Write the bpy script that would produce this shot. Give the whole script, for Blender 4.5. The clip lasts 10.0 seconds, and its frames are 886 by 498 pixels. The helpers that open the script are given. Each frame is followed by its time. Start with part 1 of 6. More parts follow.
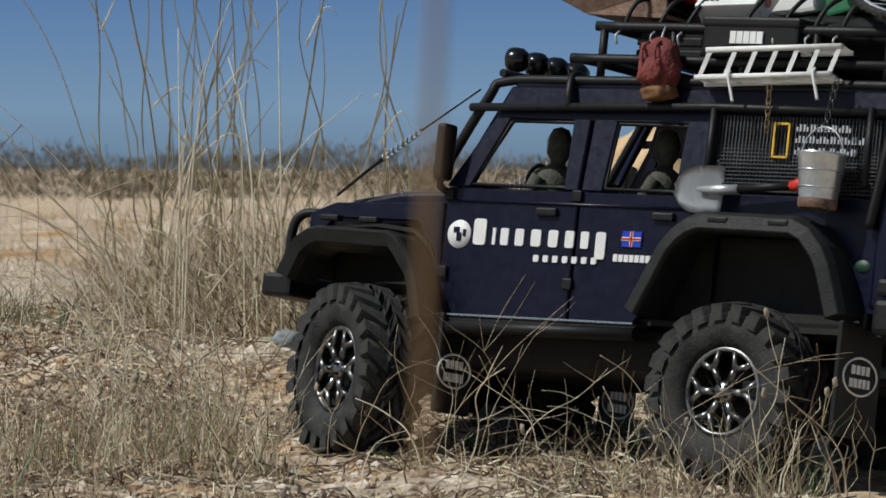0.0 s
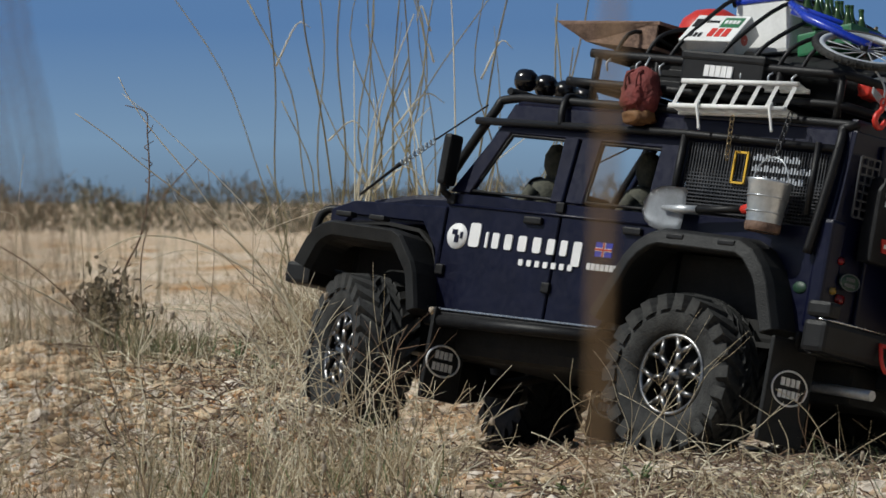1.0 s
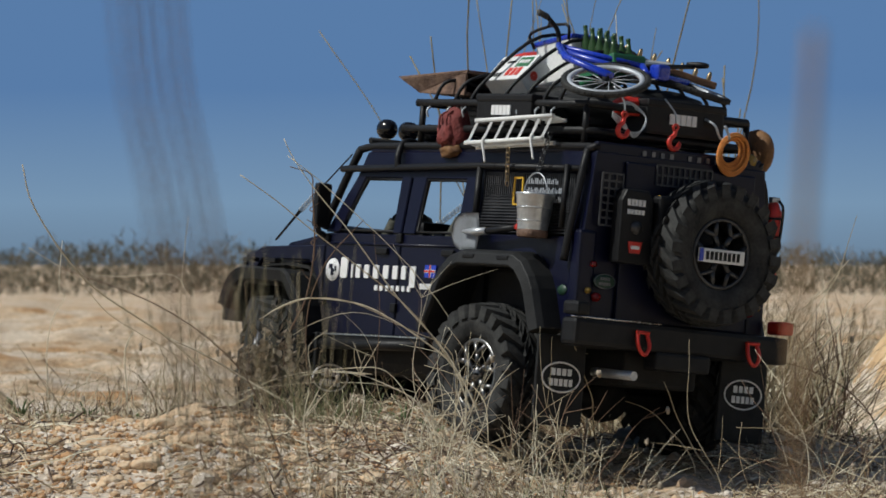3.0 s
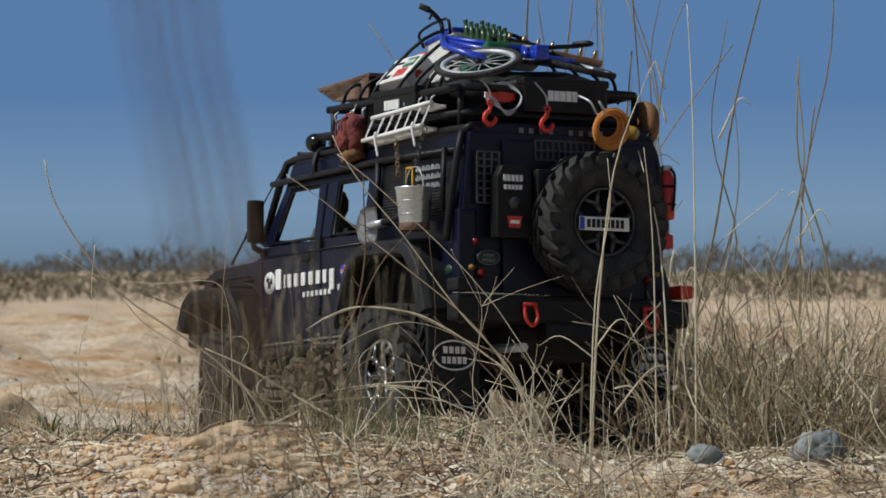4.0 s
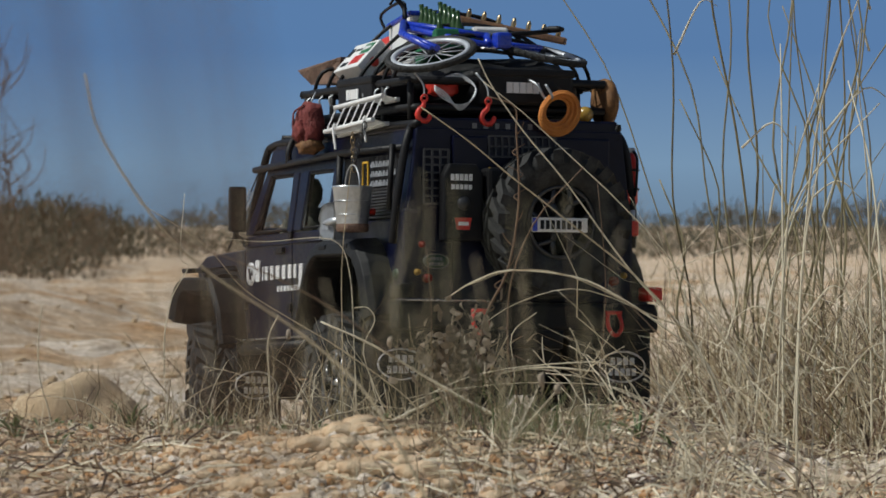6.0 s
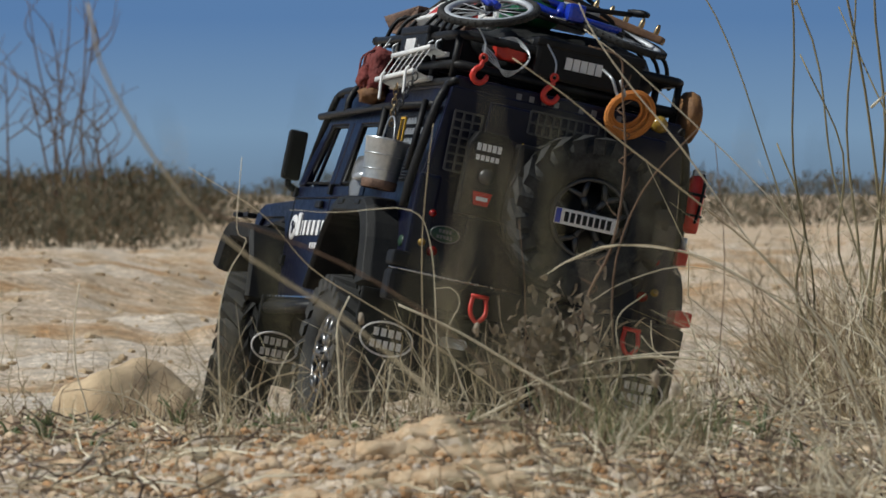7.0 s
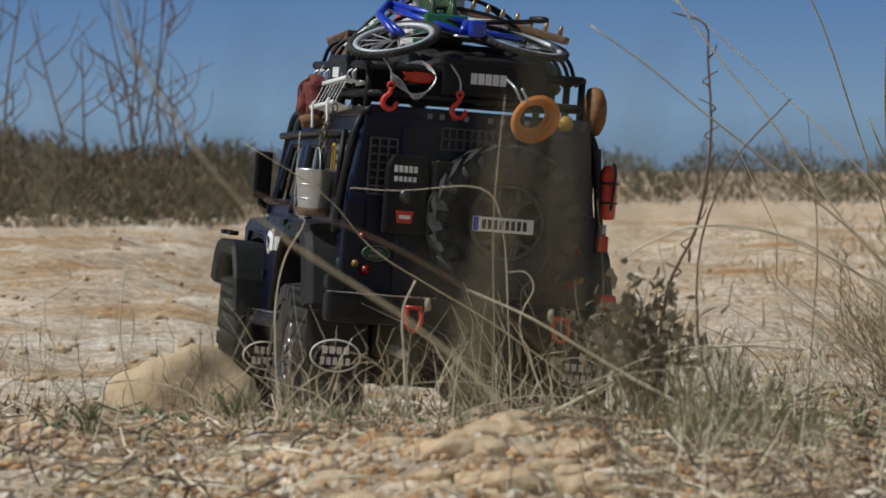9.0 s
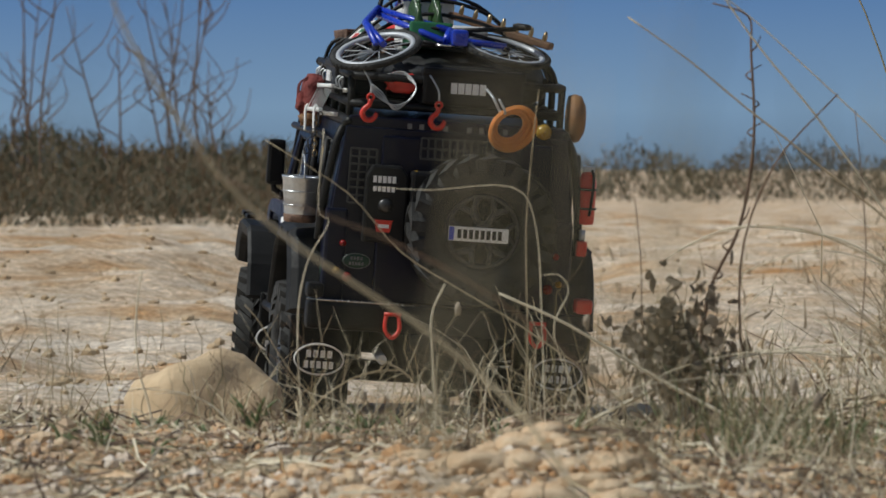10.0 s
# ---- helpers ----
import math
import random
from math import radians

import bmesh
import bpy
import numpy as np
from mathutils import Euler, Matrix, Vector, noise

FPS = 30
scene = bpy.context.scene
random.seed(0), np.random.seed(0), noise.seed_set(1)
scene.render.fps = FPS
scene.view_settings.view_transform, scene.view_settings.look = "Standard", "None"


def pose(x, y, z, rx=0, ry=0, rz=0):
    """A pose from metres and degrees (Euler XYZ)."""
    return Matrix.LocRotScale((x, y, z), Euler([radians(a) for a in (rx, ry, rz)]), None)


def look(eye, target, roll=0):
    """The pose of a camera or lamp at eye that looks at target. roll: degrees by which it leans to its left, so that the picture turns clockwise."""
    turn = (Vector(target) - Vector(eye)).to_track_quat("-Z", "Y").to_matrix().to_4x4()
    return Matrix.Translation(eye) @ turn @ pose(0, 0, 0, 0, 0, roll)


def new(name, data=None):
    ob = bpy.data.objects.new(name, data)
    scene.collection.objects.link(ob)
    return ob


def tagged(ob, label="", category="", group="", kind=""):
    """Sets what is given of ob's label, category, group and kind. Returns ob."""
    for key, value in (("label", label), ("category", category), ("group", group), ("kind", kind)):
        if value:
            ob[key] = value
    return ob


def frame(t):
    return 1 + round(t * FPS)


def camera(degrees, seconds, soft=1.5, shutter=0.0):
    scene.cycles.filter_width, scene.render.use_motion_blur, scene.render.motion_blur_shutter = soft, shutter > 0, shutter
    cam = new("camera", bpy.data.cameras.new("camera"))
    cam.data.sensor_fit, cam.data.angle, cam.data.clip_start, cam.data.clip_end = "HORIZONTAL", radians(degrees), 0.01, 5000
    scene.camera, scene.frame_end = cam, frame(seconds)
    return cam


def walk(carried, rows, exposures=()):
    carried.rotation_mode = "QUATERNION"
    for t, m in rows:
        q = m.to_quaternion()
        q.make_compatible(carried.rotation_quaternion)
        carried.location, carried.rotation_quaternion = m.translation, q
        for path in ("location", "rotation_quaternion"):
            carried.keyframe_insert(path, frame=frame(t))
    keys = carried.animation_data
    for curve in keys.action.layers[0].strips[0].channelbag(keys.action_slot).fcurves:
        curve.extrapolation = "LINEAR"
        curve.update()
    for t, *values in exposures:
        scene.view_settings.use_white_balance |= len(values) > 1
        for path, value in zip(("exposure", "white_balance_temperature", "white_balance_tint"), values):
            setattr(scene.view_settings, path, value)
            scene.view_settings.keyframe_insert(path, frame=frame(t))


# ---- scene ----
# The camera pans from the low verge and creeps forward behind the model truck.
cam = camera(6.9, 10.0, soft=1.6)
cam.data.dof.use_dof = True
cam.data.dof.focus_distance = 5.5
cam.data.dof.aperture_fstop = 78
PATH = [
    (0, (0.000, 0.000, 0.200), (0.3526, 4.9873, 0.1453)),
    (0.5, (0.000, 0.000, 0.200), (0.2842, 4.9917, 0.1563)),
    (1, (0.000, 0.000, 0.200), (0.2334, 4.9944, 0.1682)),
    (1.5, (0.000, 0.000, 0.200), (0.2038, 4.9958, 0.1796)),
    (2, (0.000, 0.000, 0.200), (0.1768, 4.9969, 0.1938)),
    (2.5, (0.000, 0.000, 0.200), (0.1463, 4.9979, 0.2046)),
    (2.7, (0.000, 0.000, 0.200), (0.1350, 4.9982, 0.2072)),
    (3.8, (0.000, 0.389, 0.200), (0.0954, 5.3885, 0.2152)),
    (4, (0.000, 0.478, 0.200), (0.0892, 5.4769, 0.2147)),
    (4.5, (0.000, 0.684, 0.200), (0.0780, 5.6829, 0.2128)),
    (5, (0.000, 0.958, 0.200), (0.0540, 5.9572, 0.2061)),
    (5.2, (0.000, 1.105, 0.200), (0.0423, 6.1053, 0.2011)),
    (6.3, (0.000, 1.791, 0.200), (-0.0273, 6.7911, 0.1777)),
    (6.5, (0.000, 1.924, 0.200), (-0.0419, 6.9237, 0.1731)),
    (7, (0.000, 2.214, 0.200), (-0.0724, 7.2129, 0.1626)),
    (7.5, (0.000, 2.479, 0.200), (-0.0859, 7.4783, 0.1538)),
    (8, (0.000, 2.485, 0.200), (-0.0941, 7.4840, 0.1506)),
    (8.5, (0.000, 2.488, 0.200), (-0.1062, 7.4864, 0.1491)),
    (9, (0.000, 2.493, 0.200), (-0.1270, 7.4907, 0.1469)),
    (9.5, (0.000, 2.512, 0.200), (-0.1392, 7.5095, 0.1458)),
    (10, (0.000, 2.666, 0.200), (-0.1538, 7.6634, 0.1458)),
]
walk(cam, [(t, look(eye, target)) for t, eye, target in PATH], [(0, 0.03), (2.7, 0.04), (5.2, 0.05), (7.0, 0.04), (10, 0.02)])

# ---- light ----
SUN = Vector((-0.62, -0.12, 0.78)).normalized()
world = bpy.data.worlds.new("world")
scene.world = world
world.use_nodes = True
wn = world.node_tree.nodes
sky = wn.new("ShaderNodeTexSky")
sky.sky_type, sky.sun_disc = "NISHITA", False
sky.sun_elevation = math.asin(SUN.z)
sky.sun_rotation = math.atan2(SUN.x, SUN.y)
world.node_tree.links.new(sky.outputs[0], wn["Background"].inputs[0])
wn["Background"].inputs[1].default_value = 0.05
sun_data = bpy.data.lights.new("sun", "SUN")
sun_data.energy, sun_data.angle, sun_data.color = 3.3, radians(0.5), (0.98, 0.99, 0.93)
sun = new("sun", sun_data)
sun.matrix_world = look(SUN * 50, (0, 0, 0))


# ---- materials ----
def surf(name, a, b=None, scale=40.0, rough=0.6, metal=0.0, bump=0.0, bscale=200.0, coat=0.0, island=0.0, rvar=0.15, spec=0.5):
    """A surface that wanders between two colours at two scales, with relief."""
    m = bpy.data.materials.new(name)
    m.use_nodes = True
    n, l = m.node_tree.nodes, m.node_tree.links
    p = n["Principled BSDF"]
    b = b or [v * 0.7 for v in a]
    tc = n.new("ShaderNodeTexCoord")
    t1, t2 = n.new("ShaderNodeTexNoise"), n.new("ShaderNodeTexNoise")
    t1.inputs["Scale"].default_value, t2.inputs["Scale"].default_value = scale, scale * 7.3
    t1.inputs["Detail"].default_value = 5
    add = n.new("ShaderNodeMath")
    add.operation = "MULTIPLY_ADD"
    add.inputs[1].default_value = 0.45
    l.new(tc.outputs["Object"], t1.inputs["Vector"]), l.new(tc.outputs["Object"], t2.inputs["Vector"])
    l.new(t2.outputs["Fac"], add.inputs[0])
    sub = n.new("ShaderNodeMath")
    sub.operation = "SUBTRACT"
    sub.inputs[1].default_value = 0.22
    l.new(t1.outputs["Fac"], sub.inputs[0]), l.new(sub.outputs[0], add.inputs[2])
    out = add.outputs[0]
    if island:
        g = n.new("ShaderNodeNewGeometry")
        k = n.new("ShaderNodeMath")
        k.operation = "MULTIPLY_ADD"
        k.inputs[1].default_value = island
        s2 = n.new("ShaderNodeMath")
        s2.operation = "SUBTRACT"
        s2.inputs[1].default_value = island / 2
        l.new(g.outputs["Random Per Island"], k.inputs[0]), l.new(out, s2.inputs[0]), l.new(s2.outputs[0], k.inputs[2])
        out = k.outputs[0]
    mix = n.new("ShaderNodeMapRange")
    mix.inputs["From Min"].default_value, mix.inputs["From Max"].default_value = 0.3, 0.7
    l.new(out, mix.inputs["Value"])
    col = n.new("ShaderNodeMix")
    col.data_type = "RGBA"
    col.inputs[6].default_value, col.inputs[7].default_value = (*a, 1), (*b, 1)
    l.new(mix.outputs[0], col.inputs[0]), l.new(col.outputs[2], p.inputs["Base Color"])
    rr = n.new("ShaderNodeMapRange")
    rr.inputs["To Min"].default_value, rr.inputs["To Max"].default_value = max(0.05, rough - rvar), min(1, rough + rvar)
    l.new(t2.outputs["Fac"], rr.inputs["Value"]), l.new(rr.outputs[0], p.inputs["Roughness"])
    p.inputs["Metallic"].default_value = metal
    p.inputs["Coat Weight"].default_value = coat
    p.inputs["Specular IOR Level"].default_value = spec
    if bump:
        t3, bp = n.new("ShaderNodeTexNoise"), n.new("ShaderNodeBump")
        t3.inputs["Scale"].default_value, t3.inputs["Detail"].default_value = bscale, 4
        bp.inputs["Strength"].default_value, bp.inputs["Distance"].default_value = bump, 0.002
        l.new(tc.outputs["Object"], t3.inputs["Vector"]), l.new(t3.outputs["Fac"], bp.inputs["Height"]), l.new(bp.outputs[0], p.inputs["Normal"])
    return m


NAVY = surf("navy_paint", (0.0007, 0.0015, 0.0125), (0.0022, 0.0034, 0.0195), 30, 0.36, bump=0.08, bscale=900, spec=0.3)
BLACK = surf("black_plastic", (0.004, 0.004, 0.005), (0.010, 0.010, 0.011), 60, 0.5, bump=0.15, bscale=900, spec=0.28)
DUSTY = surf("dusty_black_plastic", (0.005, 0.0055, 0.006), (0.014, 0.0145, 0.015), 50, 0.6, bump=0.2, bscale=700, spec=0.3)
RUBBER = surf("dusty_rubber", (0.007, 0.0075, 0.008), (0.05, 0.05, 0.048), 45, 0.75, bump=0.4, bscale=600, spec=0.3)
SILVER = surf("silver_enamel", (0.5, 0.53, 0.57), (0.38, 0.4, 0.43), 60, 0.5, metal=0.3)
RIM = surf("dulled_rim_metal", (0.36, 0.355, 0.35), (0.09, 0.09, 0.09), 80, 0.33, metal=1.0)
CHROME = surf("satin_chrome", (0.62, 0.62, 0.62), (0.4, 0.4, 0.4), 60, 0.25, metal=1.0)
GUNMETAL = surf("dark_rim_metal", (0.05, 0.05, 0.055), (0.09, 0.09, 0.09), 60, 0.4, metal=0.8)
STEEL = surf("galvanised_steel", (0.55, 0.57, 0.59), (0.38, 0.4, 0.42), 70, 0.42, metal=0.6, bump=0.1, bscale=300)
TIN = surf("bright_tin", (0.66, 0.69, 0.72), (0.42, 0.45, 0.48), 40, 0.34, metal=0.8, bump=0.1, bscale=260)
GLOSS = surf("glossy_black", (0.004, 0.004, 0.005), (0.007, 0.007, 0.008), 60, 0.14)
RUST = surf("rusty_steel", (0.27, 0.17, 0.12), (0.1, 0.06, 0.045), 60, 0.7, metal=0.3, bump=0.3, bscale=400)
WHITE = surf("white_plastic", (0.8, 0.8, 0.79), (0.66, 0.66, 0.65), 50, 0.45)
DECAL = surf("white_decal", (0.8, 0.8, 0.8), (0.7, 0.7, 0.7), 80, 0.5)
RED = surf("red_paint", (0.62, 0.035, 0.02), (0.5, 0.03, 0.02), 80, 0.4)
REDCLOTH = surf("faded_red_canvas", (0.22, 0.04, 0.035), (0.13, 0.03, 0.028), 120, 0.85, bump=0.8, bscale=350)
BROWNCLOTH = surf("brown_leather", (0.23, 0.11, 0.035), (0.13, 0.06, 0.025), 90, 0.75, bump=0.5, bscale=300)
ORANGE = surf("orange_rope", (0.72, 0.27, 0.05), (0.6, 0.2, 0.04), 150, 0.75, bump=0.8, bscale=700)
YELLOW = surf("yellow_paint", (0.75, 0.45, 0.03), (0.6, 0.36, 0.03), 80, 0.5)
BLUE = surf("bright_blue_enamel", (0.01, 0.045, 0.5), (0.01, 0.035, 0.36), 60, 0.3, coat=0.4)
BADGE = surf("dark_green_badge", (0.01, 0.04, 0.022), (0.014, 0.05, 0.03), 80, 0.5)
SANDHEAP = surf("orange_sand", (0.66, 0.47, 0.27), (0.48, 0.3, 0.15), 22, 0.95, bump=0.9, bscale=180)
GREEN = surf("green_print", (0.02, 0.17, 0.07), (0.02, 0.12, 0.05), 80, 0.5)
BOTTLE = surf("green_bottle_glass", (0.02, 0.05, 0.015), (0.03, 0.07, 0.02), 80, 0.12)
WOOD = surf("brown_wood", (0.2, 0.1, 0.045), (0.11, 0.055, 0.03), 60, 0.6, bump=0.3, bscale=200)
BRASS = surf("worn_brass", (0.42, 0.33, 0.2), (0.25, 0.18, 0.1), 60, 0.35, metal=0.9)
CAMO = surf("drab_cloth", (0.1, 0.095, 0.07), (0.045, 0.05, 0.04), 160, 0.85, bump=0.4, bscale=500)
DARKRED = surf("dark_red_lens", (0.22, 0.008, 0.008), (0.15, 0.006, 0.006), 60, 0.2)
AMBER = surf("amber_lens", (0.36, 0.23, 0.04), (0.25, 0.15, 0.03), 60, 0.25)
MUD = surf("underbody_black", (0.004, 0.004, 0.004), (0.012, 0.011, 0.010), 60, 0.8)
STRAW = surf("dry_straw", (0.48, 0.4, 0.27), (0.25, 0.19, 0.115), 9, 0.7, island=0.9, spec=0.25)
PALE = surf("bleached_grass", (0.72, 0.65, 0.49), (0.4, 0.32, 0.2), 9, 0.65, island=0.9, spec=0.25)
REED = surf("dry_reed", (0.27, 0.23, 0.13), (0.1, 0.08, 0.05), 12, 0.65, island=0.9, spec=0.25)
STICK = surf("tan_stick", (0.3, 0.19, 0.09), (0.2, 0.12, 0.06), 20, 0.8)
TWIG = surf("brown_twig", (0.17, 0.105, 0.065), (0.085, 0.055, 0.04), 20, 0.8, island=0.7, bump=0.4, bscale=600)
LEAF = surf("withered_leaf", (0.66, 0.6, 0.5), (0.34, 0.28, 0.21), 60, 0.8, island=0.9)
SPROUT = surf("green_sprout", (0.09, 0.14, 0.045), (0.16, 0.17, 0.07), 40, 0.6, island=0.8)
MESH = surf("grey_wire_mesh", (0.035, 0.037, 0.042), (0.07, 0.07, 0.075), 60, 0.45, metal=0.3)
MESHLIGHT = surf("dull_silver_paint", (0.2, 0.2, 0.21), (0.12, 0.12, 0.13), 60, 0.4, metal=0.4)
SCRUB = surf("dull_green_scrub", (0.05, 0.052, 0.028), (0.13, 0.095, 0.055), 6, 0.8, island=0.9)
STONE = surf("sandy_stone", (0.58, 0.44, 0.28), (0.42, 0.3, 0.18), 18, 0.9, bump=0.6, bscale=150)
GREYSTONE = surf("grey_stone", (0.27, 0.29, 0.29), (0.16, 0.18, 0.18), 30, 0.85, bump=0.7, bscale=120)
CLOD = surf("orange_clod", (0.5, 0.28, 0.13), (0.68, 0.52, 0.35), 30, 0.95, island=0.9, bump=0.8, bscale=250)
PEBBLE = surf("quartz_gravel", (0.72, 0.63, 0.53), (0.46, 0.33, 0.22), 60, 0.85, island=1.2, bump=0.3, bscale=300)


def ground_material():
    m = bpy.data.materials.new("sandy_soil")
    m.use_nodes = True
    n, l = m.node_tree.nodes, m.node_tree.links
    p = n["Principled BSDF"]
    tc = n.new("ShaderNodeTexCoord")

    def nz(scale, detail=6, rough=0.6):
        t = n.new("ShaderNodeTexNoise")
        t.inputs["Scale"].default_value, t.inputs["Detail"].default_value, t.inputs["Roughness"].default_value = scale, detail, rough
        l.new(tc.outputs["Object"], t.inputs["Vector"])
        return t

    def ramp(src, stops):
        r = n.new("ShaderNodeValToRGB")
        e = r.color_ramp.elements
        e[0].position, e[0].color = stops[0][0], (*stops[0][1], 1)
        e[1].position, e[1].color = stops[-1][0], (*stops[-1][1], 1)
        for pos, c in stops[1:-1]:
            k = e.new(pos)
            k.color = (*c, 1)
        l.new(src, r.inputs[0])
        return r

    big = ramp(nz(2.6, 6, 0.65).outputs["Fac"], [(0.37, (0.8, 0.74, 0.67)), (0.5, (0.72, 0.62, 0.51)), (0.59, (0.6, 0.44, 0.29)), (0.68, (0.55, 0.32, 0.15))])
    mid = ramp(nz(38, 6).outputs["Fac"], [(0.3, (0.48, 0.42, 0.35)), (0.5, (0.92, 0.9, 0.87)), (0.72, (1.25, 1.22, 1.17))])
    fine = n.new("ShaderNodeTexVoronoi")
    fine.inputs["Scale"].default_value = 170
    l.new(tc.outputs["Object"], fine.inputs["Vector"])
    fr = ramp(fine.outputs["Color"], [(0.15, (0.62, 0.55, 0.47)), (0.6, (1, 1, 1)), (0.9, (1.35, 1.3, 1.22))])
    m1, m2 = n.new("ShaderNodeMix"), n.new("ShaderNodeMix")
    for k in (m1, m2):
        k.data_type, k.blend_type = "RGBA", "MULTIPLY"
        k.inputs[0].default_value = 0.85
    l.new(big.outputs[0], m1.inputs[6]), l.new(mid.outputs[0], m1.inputs[7])
    l.new(m1.outputs[2], m2.inputs[6]), l.new(fr.outputs[0], m2.inputs[7])
    # The open ground farther on is browner earth.
    sp, far, m3, patch = n.new("ShaderNodeSeparateXYZ"), n.new("ShaderNodeMapRange"), n.new("ShaderNodeMix"), n.new("ShaderNodeMath")
    l.new(tc.outputs["Object"], sp.inputs[0]), l.new(sp.outputs["Y"], far.inputs["Value"])
    far.inputs["From Min"].default_value, far.inputs["From Max"].default_value = 9.5, 15.0
    far.inputs["To Max"].default_value = 1.25
    patch.operation, m3.data_type, m3.blend_type = "MULTIPLY", "RGBA", "MULTIPLY"
    l.new(far.outputs[0], patch.inputs[0]), l.new(nz(1.1, 5).outputs["Fac"], patch.inputs[1])
    m3.inputs[7].default_value = (0.92, 0.84, 0.74, 1)
    l.new(patch.outputs[0], m3.inputs[0]), l.new(m2.outputs[2], m3.inputs[6])
    l.new(m3.outputs[2], p.inputs["Base Color"])
    p.inputs["Roughness"].default_value = 0.95
    p.inputs["Specular IOR Level"].default_value = 0.2
    bp = n.new("ShaderNodeBump")
    bp.inputs["Strength"].default_value, bp.inputs["Distance"].default_value = 0.9, 0.006
    h = nz(120, 6, 0.7)
    l.new(h.outputs["Fac"], bp.inputs["Height"]), l.new(bp.outputs[0], p.inputs["Normal"])
    return m


SOIL = ground_material()


def sky_material():
    """Clear blue air, deeper higher up."""
    m = bpy.data.materials.new("blue_air")
    m.use_nodes = True
    n, l = m.node_tree.nodes, m.node_tree.links
    n.remove(n["Principled BSDF"])
    em, tc, sp, mr, r = n.new("ShaderNodeEmission"), n.new("ShaderNodeTexCoord"), n.new("ShaderNodeSeparateXYZ"), n.new("ShaderNodeMapRange"), n.new("ShaderNodeValToRGB")
    l.new(tc.outputs["Object"], sp.inputs[0]), l.new(sp.outputs["Z"], mr.inputs["Value"])
    mr.inputs["From Max"].default_value = 60
    e = r.color_ramp.elements
    e[0].color, e[1].color = (0.14, 0.215, 0.305, 1), (0.095, 0.195, 0.38, 1)
    k = e.new(0.35)
    k.color = (0.175, 0.285, 0.42, 1)
    l.new(mr.outputs[0], r.inputs[0]), l.new(r.outputs[0], em.inputs[0]), l.new(em.outputs[0], n["Material Output"].inputs[0])
    return m


# ---- shapes ----
def join_bm(bm, other, m=None):
    """Adds another bmesh, moved by m, to bm."""
    if m is not None:
        bmesh.ops.transform(other, matrix=m, verts=other.verts)
    me = bpy.data.meshes.new("tmp")
    other.to_mesh(me)
    other.free()
    bm.from_mesh(me)
    bpy.data.meshes.remove(me)
    return bm


def box(lo, hi, bevel=0.0, bm=None, seg=2):
    b = bmesh.new()
    bmesh.ops.create_cube(b, size=1)
    lo, hi = Vector(lo), Vector(hi)
    d = hi - lo
    bmesh.ops.transform(b, matrix=Matrix.Translation((lo + hi) / 2) @ Matrix.Diagonal((*d, 1)), verts=b.verts)
    if bevel:
        bmesh.ops.bevel(b, geom=b.edges[:], offset=min(bevel, min(abs(v) for v in d) * 0.45), segments=seg, affect="EDGES", profile=0.6)
    return join_bm(bm, b) if bm is not None else b


def prism(pts, axis, a, b, bevel=0.0, bm=None):
    """A polygon in the two other axes, drawn out along axis from a to b."""
    k = "xyz".index(axis)
    m = bmesh.new()

    def at(p, v):
        q = list(p)
        q.insert(k, v)
        return m.verts.new(q)

    va, vb = [at(p, a) for p in pts], [at(p, b) for p in pts]
    m.faces.new(va), m.faces.new(vb[::-1])
    for i in range(len(pts)):
        j = (i + 1) % len(pts)
        m.faces.new((va[i], vb[i], vb[j], va[j]))
    bmesh.ops.recalc_face_normals(m, faces=m.faces[:])
    if bevel:
        bmesh.ops.bevel(m, geom=m.edges[:], offset=bevel, segments=2, affect="EDGES", profile=0.6, clamp_overlap=True)
    return join_bm(bm, m) if bm is not None else m


def tube(pts, r, n=8, bm=None, closed=False):
    """A round tube along points; r is one radius or one for each point."""
    bm = bm or bmesh.new()
    pts = [Vector(p) for p in pts]
    rs = r if isinstance(r, (list, tuple)) else [r] * len(pts)
    rings, side = [], None
    for i, p in enumerate(pts):
        before = pts[i - 1] if i or closed else p
        after = pts[(i + 1) % len(pts)] if i + 1 < len(pts) or closed else p
        d = (after - before).normalized()
        if side is None:
            side = d.orthogonal().normalized()
        side = (side - d * side.dot(d)).normalized()
        up = d.cross(side)
        rings.append([bm.verts.new(p + (side * math.cos(2 * math.pi * k / n) + up * math.sin(2 * math.pi * k / n)) * rs[i]) for k in range(n)])
    pairs = list(zip(rings, rings[1:])) + ([(rings[-1], rings[0])] if closed else [])
    for a, b in pairs:
        for k in range(n):
            f = bm.faces.new((a[k], a[(k + 1) % n], b[(k + 1) % n], b[k]))
            f.smooth = True
    if not closed:
        bm.faces.new(rings[0][::-1]), bm.faces.new(rings[-1])
    return bm


def soft_path(pts, steps=5):
    """Points of a smooth curve through the given ones."""
    p = [Vector(q) for q in pts]
    p = [2 * p[0] - p[1]] + p + [2 * p[-1] - p[-2]]
    out = []
    for a, b, c, d in zip(p, p[1:], p[2:], p[3:]):
        for i in range(steps):
            t = i / steps
            out.append(0.5 * (2 * b + (c - a) * t + (2 * a - 5 * b + 4 * c - d) * t * t + (3 * b - a - 3 * c + d) * t**3))
    return out + [p[-2]]


